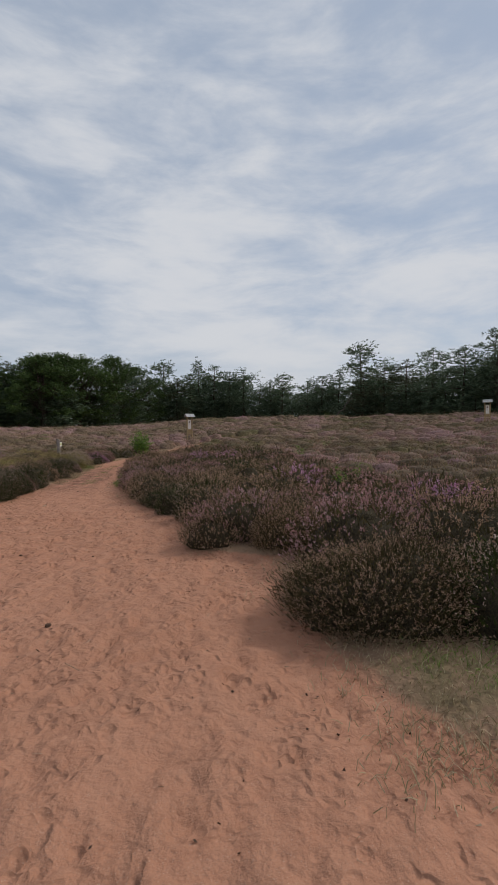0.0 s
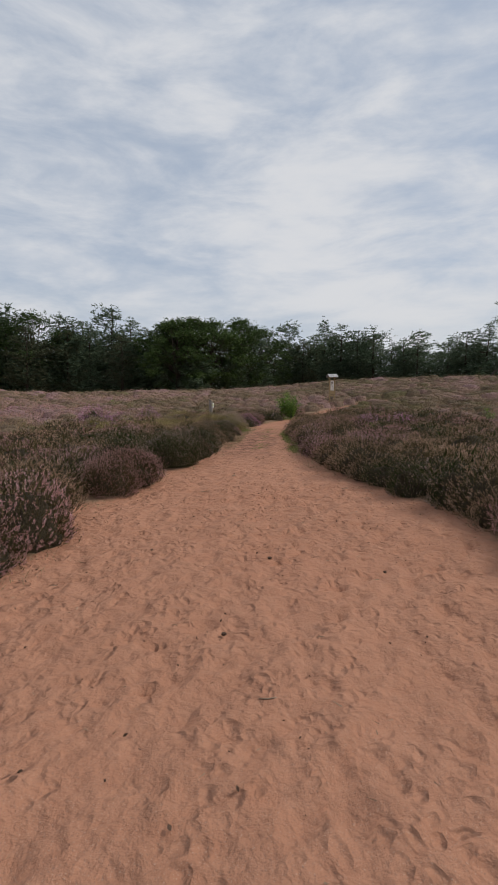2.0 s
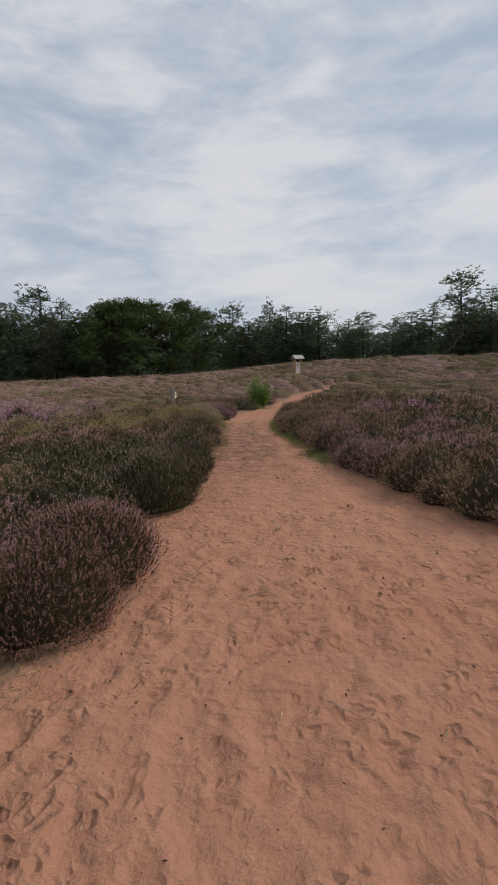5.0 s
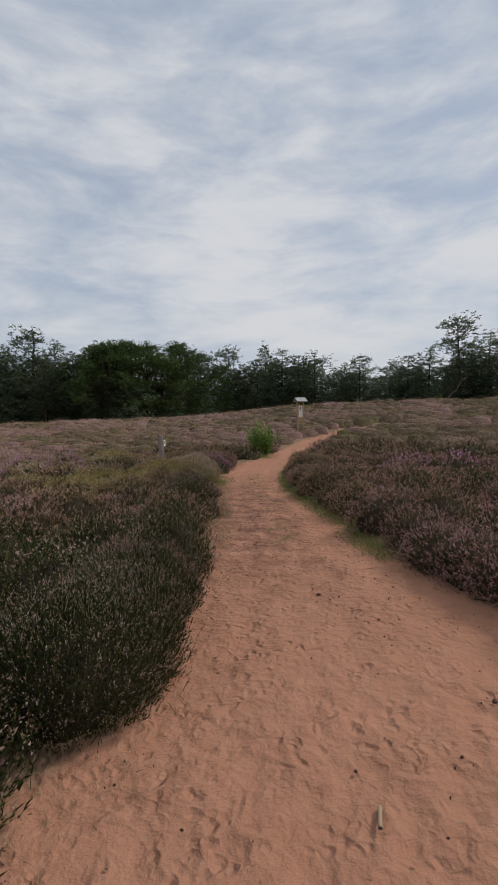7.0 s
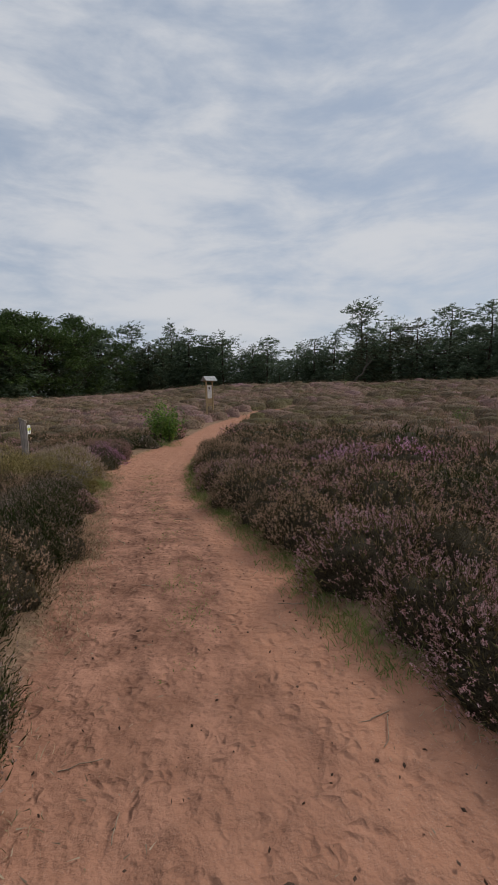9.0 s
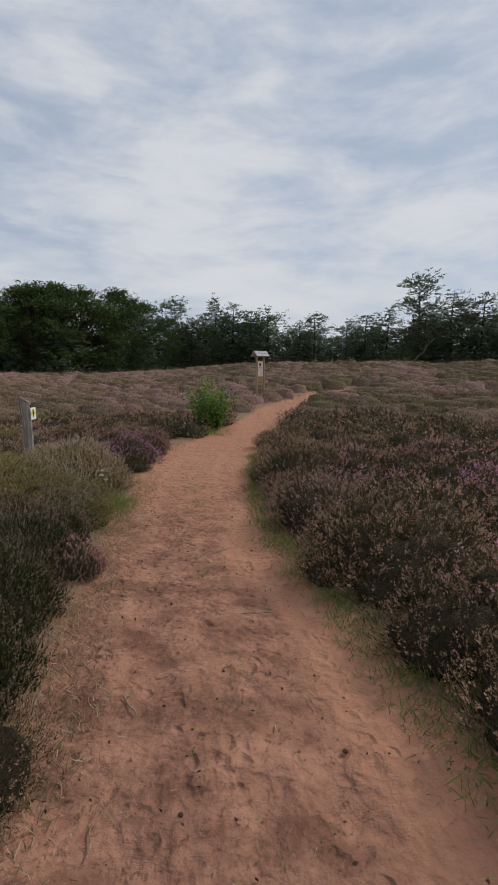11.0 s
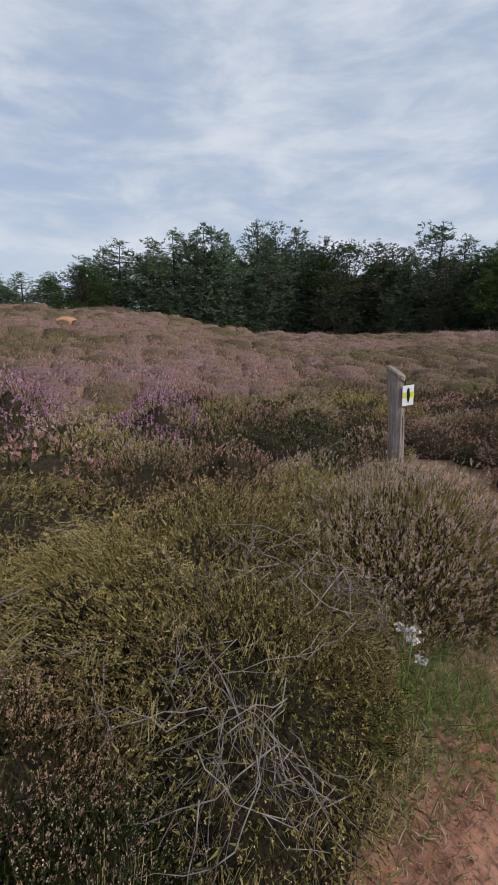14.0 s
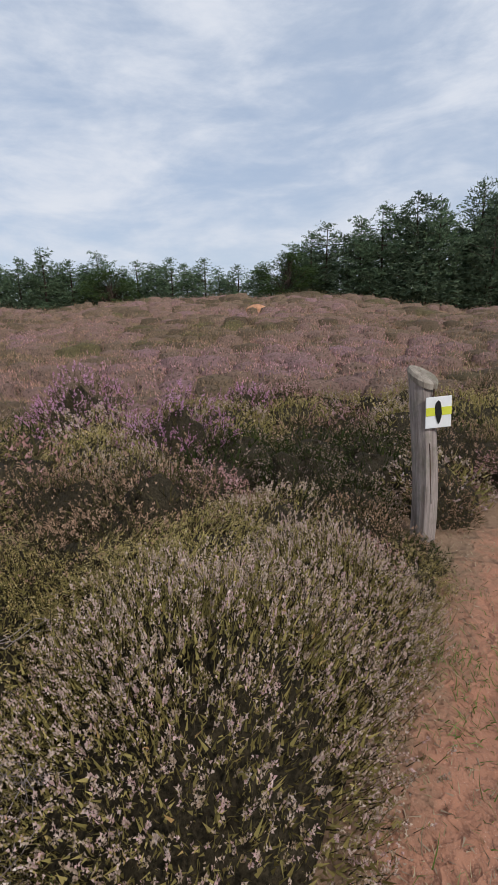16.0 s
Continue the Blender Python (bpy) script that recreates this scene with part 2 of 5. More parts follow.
M_NEEDLE = leaf_material("pine_needles", [(0, (0.050, 0.078, 0.050)), (0.6, (0.105, 0.148, 0.088)), (1, (0.175, 0.22, 0.13))], 0.7, 0.25)
M_COMBED = leaf_material("dry_heather_sprigs", [(0, (0.17, 0.135, 0.06)), (0.5, (0.32, 0.26, 0.11)), (1, (0.45, 0.37, 0.20))], 0.8, 0.2)
# Paler, bluish copy of the pine needles; distance haze is put into the colour.
M_NEEDLE3 = leaf_material("young_pine_needles", [(0, (0.07, 0.115, 0.066)), (0.6, (0.135, 0.20, 0.11)), (1, (0.21, 0.27, 0.15))], 0.7, 0.3)
M_NEEDLE2 = leaf_material("brownish_pine_needles", [(0, (0.044, 0.056, 0.032)), (0.6, (0.092, 0.102, 0.056)), (1, (0.14, 0.145, 0.082))], 0.7, 0.25)
M_OAK = leaf_material("oak_leaves", [(0, (0.034, 0.058, 0.018)), (0.6, (0.064, 0.105, 0.030)), (1, (0.105, 0.150, 0.048))], 0.65, 0.25)
M_BARK = mottled("pine_bark", (0.03, 0.024, 0.018), (0.085, 0.06, 0.045), 6, 0.95, 0.6)
M_POST = wood_material("weathered_oak", (0.15, 0.115, 0.10), (0.46, 0.39, 0.35), 26)
M_TOP = wood_material("sawn_oak_end", (0.16, 0.13, 0.10), (0.38, 0.33, 0.27), 20)
M_PLANK = wood_material("yellow_larch", (0.30, 0.20, 0.10), (0.48, 0.34, 0.19), 24)
M_ROOF = wood_material("grey_roof_board", (0.30, 0.30, 0.295), (0.58, 0.57, 0.56), 20)
M_WHITE = mottled("white_enamel", (0.72, 0.72, 0.70), (0.82, 0.82, 0.80), 5, 0.4)
M_YELLOW = mottled("yellow_paint", (0.60, 0.62, 0.05), (0.70, 0.70, 0.09), 9, 0.4)
M_BLACK = mottled("black_paint", (0.012, 0.012, 0.014), (0.03, 0.03, 0.03), 9, 0.5)
M_PAPER = mottled("pale_paper", (0.66, 0.60, 0.54), (0.80, 0.75, 0.69), 6, 0.7)
M_PETAL = leaf_material("white_petals", [(0, (0.50, 0.46, 0.43)), (1, (0.70, 0.66, 0.63))], 0.6, 0.2)
M_CLOD = mottled("dark_clod", (0.05, 0.03, 0.022), (0.13, 0.08, 0.055), 60, 0.95, 0.5)
M_TWIG = mottled("dry_twig", (0.16, 0.11, 0.075), (0.36, 0.27, 0.19), 40, 0.9)
M_CHIP = leaf_material("wood_chip", [(0, (0.25, 0.17, 0.11)), (1, (0.50, 0.38, 0.26))])

# ---- shape helpers ----
rng = np.random.default_rng(7)


def smooth(t):
    t = np.clip(t, 0, 1)
    return t * t * (3 - 2 * t)


def mesh_of(name, verts, faces, mat, shade=False):
    """A mesh from an array of vertices and one of faces, all with the same number of corners; mat: a material, or materials and indices."""
    verts, faces = np.asarray(verts, np.float32), np.asarray(faces, np.int32)
    me = bpy.data.meshes.new(name)
    k = faces.shape[1]
    me.vertices.add(len(verts))
    me.vertices.foreach_set("co", verts.ravel())
    me.loops.add(faces.size)
    me.loops.foreach_set("vertex_index", faces.ravel())
    me.polygons.add(len(faces))
    me.polygons.foreach_set("loop_start", np.arange(0, faces.size, k, dtype=np.int32))
    if shade:
        me.polygons.foreach_set("use_smooth", np.ones(len(faces), bool))
    me.materials.append(mat)
    me.update(calc_edges=True)
    return me


def join(pieces):
    """Joins pairs of vertices and faces, or triples with a tone, into one."""
    vs, fs, ts, k = [], [], [], 0
    for v, f, *tone_ in pieces:
        vs.append(v)
        fs.append(np.asarray(f) + k)
        ts += tone_
        k += len(v)
    if ts:
        return np.concatenate(vs), np.concatenate(fs), np.concatenate(ts)
    return np.concatenate(vs), np.concatenate(fs)


def part(name, bm, material, parent, label=""):
    """Links a bmesh, a mesh or a (vertices, faces) pair as one mesh object under a thing."""
    if isinstance(bm, bmesh.types.BMesh):
        me = bpy.data.meshes.new(name)
        bm.to_mesh(me)
        bm.free()
        me.materials.append(material)
    elif isinstance(bm, tuple):
        me = mesh_of(name, bm[0], bm[1], material)
        if len(bm) > 2:
            me.attributes.new("tone", "FLOAT", "POINT").data.foreach_set("value", np.asarray(bm[2], np.float32))
    else:
        me = bm
    ob = new(name, me)
    ob.parent = parent
    if label:
        ob["label"] = label
    return ob


def unit(v):
    return v / np.maximum(np.linalg.norm(v, axis=-1, keepdims=True), 1e-9)


def tube(points, radii, sides=5):
    """A tapered tube of triangles along points."""
    p = np.asarray(points, float)
    d = unit(np.gradient(p, axis=0))
    side = unit(np.cross(d, (0.31, 0.17, 0.93)))
    other = np.cross(d, side)
    a = np.arange(sides) * 2 * np.pi / sides
    v = p[:, None] + np.asarray(radii)[:, None, None] * (side[:, None] * np.cos(a)[None, :, None] + other[:, None] * np.sin(a)[None, :, None])
    n = len(p)
    i, j = np.meshgrid(np.arange(n - 1), np.arange(sides), indexing="ij")
    q = i * sides + j
    r = i * sides + (j + 1) % sides
    f = np.concatenate([np.stack([q, r, r + sides], -1).reshape(-1, 3), np.stack([q, r + sides, q + sides], -1).reshape(-1, 3)])
    v = v.reshape(-1, 3)
    tip = len(v)
    v = np.concatenate([v, p[-1:]])
    j = np.arange(sides)
    cap = np.stack([(n - 1) * sides + j, (n - 1) * sides + (j + 1) % sides, np.full(sides, tip)], -1)
    return v, np.concatenate([f, cap])


def blades(base, way, length, width, r, bend=0.0):
    """One thin triangle for each base, along way."""
    n = len(base)
    side = unit(np.cross(way, r.normal(size=(n, 3)))) * np.reshape(width, (-1, 1)) * 0.5
    tip = base + way * np.reshape(length, (-1, 1))
    if bend:
        tip = tip + r.normal(size=(n, 3)) * bend
    v = np.stack([base - side, base + side, tip], 1).reshape(-1, 3)
    return v, np.arange(3 * n).reshape(-1, 3)


def diamonds(centre, size, r, lift=0.0):
    """One small four-cornered petal, as two triangles, at each centre, turned at random."""
    n = len(centre)
    a = unit(r.normal(size=(n, 3)) + (0, 0, lift))
    b = unit(np.cross(a, r.normal(size=(n, 3))))
    s = np.reshape(size, (-1, 1))
    a, b = a * s, b * s * 0.62
    v = np.stack([centre - a, centre + b, centre + a, centre - b], 1).reshape(-1, 3)
    k = np.arange(n)[:, None] * 4
    f = np.stack([k + (0, 1, 2), k + (0, 2, 3)], 1).reshape(-1, 3)
    return v, f


def box(bm, size, at, turn=None, bevel=0.0):
    """A box with bevelled edges, added to a bmesh."""
    m = Matrix.Translation(at) @ (turn or Matrix.Identity(4)) @ Matrix.Diagonal((*size, 1))
    made = bmesh.ops.create_cube(bm, size=1, matrix=m)["verts"]
    if bevel:
        edges = list({e for v in made for e in v.link_edges})
        bmesh.ops.bevel(bm, geom=edges, offset=bevel, segments=1, affect="EDGES")
    return bm


# ---- the lie of the land ----
HUB = (-6.0, 17.0)
BEARING = [-180, -90, -60, -28, -11, 1, 10, 18, 27, 43, 55, 60, 66, 73, 90, 100, 108, 135, 180]
RISE = [1.0, 2.4, 2.7, 2.8, 3.0, 2.8, 2.1, 1.7, 1.6, 1.4, 1.8, 2.7, 3.8, 4.2, 4.3, 3.7, 3.9, 2.4, 1.0]
LEFT_Y = [-6, 0, 4, 4.7, 5.3, 6.2, 7.0, 7.4, 8, 8.8, 9.2, 9.7, 10.1, 11.3, 12.2, 13, 14.6, 15.6, 16.5, 17.3, 18.3, 19.6, 22, 24, 26.2, 28, 31, 34, 37, 40]
LEFT_X = [-3.4, -4.0, -4.6, -4.75, -4.75, -5.3, -5.6, -5.3, -5.25, -5.3, -5.65, -5.75, -5.46, -5.53, -5.5, -5.62, -5.92, -6.05, -6.2, -6.38, -6.5, -6.68, -6.86, -6.75, -6.0, -5.5, -4.9, -4.1, -2.6, 0]
RIGHT_Y = [-6, 0, 1.9, 2.3, 2.9, 3.7, 5.2, 5.5, 6.1, 7.4, 8.1, 9.1, 10.3, 11.6, 12.4, 13.5, 14.5, 15.2, 15.7, 16.7, 17.8, 19, 20.8, 23, 26, 29, 32, 34, 36, 40]
RIGHT_X = [2.6, 2.0, 1.05, 0.75, 0.42, 0.16, 0.15, -0.75, -0.98, -1.05, -1.53, -2.1, -2.7, -3.23, -3.52, -3.92, -4.1, -4.2, -4.4, -4.65, -4.95, -5.1, -5.2, -5.1, -4.8, -4.3, -3.5, -2.6, -1.2, 2]


def left_edge(y):
    return np.interp(y, LEFT_Y, LEFT_X)


def right_edge(y):
    return np.interp(y, RIGHT_Y, RIGHT_X)


def waves(x, y, scale, seed):
    """Smooth, cheap unevenness between -1 and 1."""
    r = np.random.default_rng(seed)
    out = 0
    for k in range(6):
        a, f, p = r.uniform(0, 6.28), r.uniform(0.6, 1.7) / scale, r.uniform(0, 6.28)
        out = out + np.sin((x * np.cos(a) + y * np.sin(a)) * f * 6.28 + p)
    return out / 3.5


def onto_path(x, y):
    """Metres from the path's edge, positive on the sand; the spur past the marker post counts as path."""
    main = np.minimum(x - left_edge(y), right_edge(y) - x)
    main = np.where((y < -6) | (y > 40), -1.0, main)
    ax, ay, bx, by = -6.6, 20.3, -8.75, 22.1
    t = np.clip(((x - ax) * (bx - ax) + (y - ay) * (by - ay)) / ((bx - ax) ** 2 + (by - ay) ** 2), 0, 1)
    spur = 0.30 - 0.1 * t - np.hypot(x - ax - t * (bx - ax), y - ay - t * (by - ay))
    return np.maximum(main, spur * 0.6 - 0.14)


def land(x, y):
    """The height of the ground without the sand's fine relief."""
    x, y = np.asarray(x, float), np.asarray(y, float)
    dx, dy = x - HUB[0], y - HUB[1]
    r = np.hypot(dx, dy)
    b = np.degrees(np.arctan2(-dx, dy))
    top = np.interp(b, BEARING, RISE)
    rise = np.clip((r - 7) / 43, 0, 1) ** 1.3
    z = top * rise
    far = smooth((r - 9) / 20)
    z = z + far * (0.16 * waves(x, y, 9, 1) + 0.10 * waves(x, y, 3.7, 2)) * (1 - smooth((r - 60) / 30))
    z = z + 0.22 * waves(x, y, 6.5, 7) * smooth((-x - 20) / 10) * smooth((75 + x) / 20)
    on = onto_path(x, y)
    bank = smooth((0.1 - on) / 0.6) * 0.07
    return z + bank * (1 - smooth((r - 40) / 10))


def axis(lo, hi, step, out, grow=1.22):
    a = list(np.arange(lo, hi + step / 2, step))
    s = step
    while a[-1] < out:
        s = s * grow if a[-1] > 45 else min(s * grow, 1.5)
        a.append(a[-1] + s)
    s = step
    while a[0] > -out:
        s = s * grow if a[0] < -52 else min(s * grow, 1.3)
        a.insert(0, a[0] - s)
    return np.array(a)


def build_ground():
    xs, ys = axis(-6.9, 1.1, 0.043, 2600), axis(1.0, 20.0, 0.044, 2600)
    gx, gy = np.meshgrid(xs, ys, indexing="xy")
    z = land(gx, gy)
    r = np.random.default_rng(3)
    on = onto_path(gx, gy)
    sandy = smooth((on + 0.1) / 0.3)
    soft = 1 - 0.75 * smooth((gy - 8) / 5) * smooth((-2.6 - gx - 0.12 * (gy - 12)) / 1.0)
    relief = 0.012 * waves(gx, gy, 0.55, 4) + 0.007 * waves(gx, gy, 0.24, 5) + 0.0045 * waves(gx, gy, 0.13, 15) + 0.02 * waves(gx, gy, 2.1, 6)
    relief = relief - 0.006 * np.abs(waves(gx, gy, 0.42, 41)) - 0.006 * np.abs(waves(gx, gy, 0.19, 42))
    z = z + relief * sandy * (0.45 + 0.55 * soft)
    # footprints: flat-bottomed dents with a pushed-up rim, many trodden over one another
    for _ in range(5200):
        fy = r.uniform(-1.2, 23.5) if r.random() < 0.4 else r.uniform(0.5, 10.5)
        l, rt = left_edge(fy), right_edge(fy)
        fx = r.uniform(l + 0.1, rt - 0.1)
        a = r.normal(0.25, 0.6)
        i0, i1 = np.searchsorted(xs, (fx - 0.3, fx + 0.3))
        j0, j1 = np.searchsorted(ys, (fy - 0.3, fy + 0.3))
        px, py = gx[j0:j1, i0:i1] - fx, gy[j0:j1, i0:i1] - fy
        u = (px * math.cos(a) + py * math.sin(a)) / r.uniform(0.035, 0.07)
        v = (-px * math.sin(a) + py * math.cos(a)) / r.uniform(0.04, 0.13)
        d = np.sqrt(u * u + v * v)
        deep = r.uniform(0.003, 0.015) * (0.45 if fy > 9 else 1.0)
        tilt = 1 + 0.5 * np.clip(v, -1, 1)
        z[j0:j1, i0:i1] += deep * (0.5 * np.exp(-((d - 1.35) ** 2) * 6) - smooth((1.4 - d) / 0.8) * tilt)
    # wheel ruts along the narrow stretch
    for off, wide in ((0.62, 0.11), (-0.15, 0.12)):
        mid = left_edge(gy) + 0.55 + off
        z = z - 0.022 * np.exp(-(((gx - mid - 0.06 * waves(gy, gy * 0, 2.3, 8)) / wide) ** 2)) * smooth((gy - 9) / 3) * smooth((25 - gy) / 4) * (0.6 + 0.4 * waves(gy, gx, 1.4, 12))
    n, m = len(xs), len(ys)
    v = np.stack([gx, gy, z], -1).reshape(-1, 3)
    i, j = np.meshgrid(np.arange(n - 1), np.arange(m - 1), indexing="xy")
    q = (j * n + i).ravel()
    f = np.stack([q, q + 1, q + n + 1, q + n], -1)
    me = mesh_of("ground", v, f, M_GROUND, True)
    on = on - 0.15 * smooth((3.6 - gy) / 1.6) * smooth((gx - 0.1) / 0.8)
    at = me.attributes.new("trodden", "FLOAT", "POINT")
    at.data.foreach_set("value", np.clip(0.5 + (on.ravel() + 0.15) * 1.8, 0, 1).astype(np.float32))
    # the firm, dirtier wheel track along the narrow stretch
    across = (gx - left_edge(gy)) / np.maximum(right_edge(gy) - left_edge(gy), 0.5)
    worn = smooth((gy - 10.5) / 4) * (1 - smooth((gy - 17.5) / 4)) * (1 - smooth((across - 0.60 - 0.06 * (gy > 15) - 0.07 * waves(gx, gy, 1.7, 44)) / 0.14))
    me.attributes.new("worn", "FLOAT", "POINT").data.foreach_set("value", worn.ravel().astype(np.float32))
    tagged(new("ground", me), "reddish trodden sand path through brown heath litter", "ground", kind="structure")


build_ground()

# ---- heather ----


def lumps(r, count=16, deep=0.30):
    """An uneven factor for a dome's radius, by direction."""
    d = unit(r.normal(size=(count, 3)) + (0, 0, 0.35))
    amp, tight = r.uniform(-0.7, 1.0, count) * deep, r.uniform(5, 22, count)
    return lambda out: 1 + (amp * np.exp((out @ d.T - 1) * tight)).sum(-1)


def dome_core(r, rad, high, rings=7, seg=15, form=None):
    """A crumpled dome for a bush's inner twigs and leaves, whose shade is painted."""
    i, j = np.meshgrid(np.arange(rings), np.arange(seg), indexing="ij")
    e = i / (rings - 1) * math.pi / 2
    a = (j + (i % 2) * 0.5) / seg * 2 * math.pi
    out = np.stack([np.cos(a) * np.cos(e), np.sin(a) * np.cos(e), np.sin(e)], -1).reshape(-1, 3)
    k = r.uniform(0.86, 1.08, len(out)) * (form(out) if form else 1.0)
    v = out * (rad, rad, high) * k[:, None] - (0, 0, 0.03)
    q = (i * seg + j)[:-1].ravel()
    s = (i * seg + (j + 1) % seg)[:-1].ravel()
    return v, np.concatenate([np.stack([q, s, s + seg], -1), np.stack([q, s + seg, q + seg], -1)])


def sprigs(r, count, rad, high, lean, lay, form):
    """Tips over a lumpy dome, the way each sprig points and its direction from the middle. lay: a direction into which all of it is combed."""
    a = r.uniform(0, 2 * np.pi, count)
    z = r.uniform(0.0, 1, count)
    flat_ = np.sqrt(1 - z * z)
    out = np.stack([np.cos(a) * flat_, np.sin(a) * flat_, z], -1)
    size = form(out) * (1 + r.normal(0, 0.06, count)) * (0.86 + 0.14 * np.minimum(1.0, z / 0.35)) + (r.random(count) < 0.14) * r.uniform(0.03, 0.16, count)
    tip = out * np.array([rad, rad, high]) * size[:, None]
    tip[:, 2] = np.maximum(tip[:, 2], 0.035)
    way = unit(out * lean + np.array([0, 0, 0.6]) + np.asarray(lay) + r.normal(0, 0.24, (count, 3)))
    return tip, way, out


def heather_meshes(seed, flower, leaf, rad, high, count, leaves, florets, size, lean=0.8, lay=(0, 0, 0), stems=18, bare=0, inner=700, petal=1.0, slim=1.0):
    """Meshes of the parts of a heather bush: stems, foliage, flower spikes and, on old ones, bare branches."""
    r = np.random.default_rng(seed)
    form, drift = lumps(r), lumps(r, 16, 0.9)
    rad, high = rad * 1.2, high * 0.92
    tip, way, out = sprigs(r, count, rad, high, lean, lay, form)
    if bare > 20:
        # the side where the old bush has fallen open
        gap = unit(np.array([lay[0], lay[1], 0.45]))
        keep = (out @ gap < 0.84) | (r.random(count) < 0.35)
        tip, way, out = tip[keep], way[keep], out[keep]
        count = len(tip)
    own = np.clip(0.5 + 0.34 * (drift(out) - 1.1) + r.normal(0, 0.20, count), 0, 1)
    long = r.uniform(0.035, 0.085, count) * size ** 0.6
    base = tip - way * long[:, None]
    sv = [blades(base - way * 0.03, way, long + 0.03, 0.003 + 0 * long, r)]
    k = np.repeat(np.arange(count), leaves)
    at = base[k] + way[k] * (long[k] * r.uniform(-0.5, 0.6, len(k)))[:, None]
    lw = unit(way[k] + r.normal(size=(len(k), 3)) * 0.55)
    it, iw, io = sprigs(r, inner, rad, high, lean, lay, form)
    it = it * r.uniform(0.70, 0.97, (inner, 1))
    it[:, 2] = np.maximum(it[:, 2] - 0.03, 0.0)
    in_tone = np.clip(0.45 + 0.3 * (drift(io) - 1.1) + r.normal(0, 0.22, inner), 0, 1)
    foliage = [(*blades(it, unit(iw + r.normal(size=(inner, 3)) * 0.3), r.uniform(0.03, 0.06, inner) * size, r.uniform(0.005, 0.010, inner) * size * slim, r), np.repeat(in_tone, 3)),
               (*blades(at, lw, r.uniform(0.012, 0.028, len(k)) * size, r.uniform(0.004, 0.007, len(k)) * size * slim, r), np.repeat(own[k], 3))]
    nf = np.maximum(0, np.rint(florets * r.choice([0.15, 0.6, 1.0, 1.6], count) * np.clip(0.65 + drift(out) * 0.35, 0.5, 1.5))).astype(int)
    k = np.repeat(np.arange(count), nf)
    up_ = 1.0 - 0.75 * r.uniform(0, 1, len(k))
    ring = unit(np.cross(way[k], r.normal(size=(len(k), 3))))
    at = base[k] + way[k] * (long[k] * up_)[:, None] + ring * 0.003 * size
    flowers = (*blades(at, unit(ring + way[k] * 1.1), r.uniform(0.007, 0.013, len(k)) * size * petal, r.uniform(0.006, 0.010, len(k)) * size * petal, r), np.repeat(own[k], 3))
    wood = []
    for _ in range(stems):
        a, q = r.uniform(0, 6.28), r.uniform(0.35, 0.85)
        end = np.array([math.cos(a) * rad * q, math.sin(a) * rad * q, high * r.uniform(0.35, 0.75)])
        t = np.linspace(0, 1, 4)[:, None]
        p = end * t + np.array([0, 0, 1]) * (np.sin(t * 3.14) * 0.06) + r.normal(size=(4, 3)) * 0.012
        p[0, 2] = -0.02
        wood.append(tube(p, np.linspace(0.007, 0.002, 4), 3))
    # The near-black core stands in for the bush's inner shade.
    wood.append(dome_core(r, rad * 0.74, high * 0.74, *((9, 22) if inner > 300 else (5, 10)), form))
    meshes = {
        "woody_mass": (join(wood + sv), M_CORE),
        "foliage": (join(foliage), leaf),
        "bloom": (flowers, flower),
    }
    if bare:
        bv = []
        fan = math.atan2(lay[1], lay[0])
        for _ in range(bare):
            a, q, e = r.normal(fan, 0.7), r.uniform(0.55, 0.98), r.uniform(-0.05, 0.95)
            end = np.array([math.cos(a) * math.cos(e) * rad * q, math.sin(a) * math.cos(e) * rad * q, high * max(math.sin(e), 0.05) * q])
            st = np.array([math.cos(fan) * rad * 0.4 + r.normal(0, 0.13), math.sin(fan) * rad * 0.4 + r.normal(0, 0.13), high * r.uniform(0.4, 0.85)])
            t = np.linspace(0, 1, 9)[:, None]
            over = unit(st + end) * np.array([rad, rad, high]) * 0.16
            p = st + (end - st) * t + over * np.sin(t * 3.14) + np.cumsum(r.normal(size=(9, 3)) * 0.014, 0)
            bv.append(tube(p, np.linspace(0.0022, 0.0010, 9), 4))
            for _ in range(3):
                i = r.integers(2, 8)
                w = unit(p[min(i + 1, 8)] - p[i - 1] + r.normal(size=3) * 0.035)
                bend_ = r.normal(size=3) * 0.02
                bv.append(tube(np.stack([p[i], p[i] + w * 0.06 + bend_, p[i] + w * 0.12 + bend_ * 0.6, p[i] + w * 0.17 - (0, 0, 0.02)]), [0.0015, 0.0012, 0.0009, 0.0006], 3))
        meshes["bare_wood"] = (join(bv), M_BARE)
        # thin dry sprigs combed over by the wind, in tufts
        tufts, w, o = sprigs(r, 90, rad * 0.99, high * 0.99, 0.5, lay, form)
        k = np.repeat(np.arange(90), 20)
        comb = unit(np.cross(o, np.cross(np.asarray(lay) + (0, 0, 0.001), o)) + r.normal(0, 0.16, (90, 3)))
        side = unit(comb[k] + r.normal(0, 0.13, (len(k), 3)) + (0, 0, 0.10))
        q = tufts[k] + r.normal(0, 0.030, (len(k), 3)) * (1, 1, 0.45)
        meshes["dry_growth"] = (blades(q - side * 0.05, side, r.uniform(0.035, 0.085, len(k)), r.uniform(0.0020, 0.0036, len(k)), r), M_COMBED)
    return meshes


def heather_thing(meshes, label):
    top = new("heather_bush")
    for name, (shape, mat) in meshes.items():
        tagged(part(name, shape, mat, top), kind="stuff")
    tagged(top, label, "heather", "heather along the path")
    return top


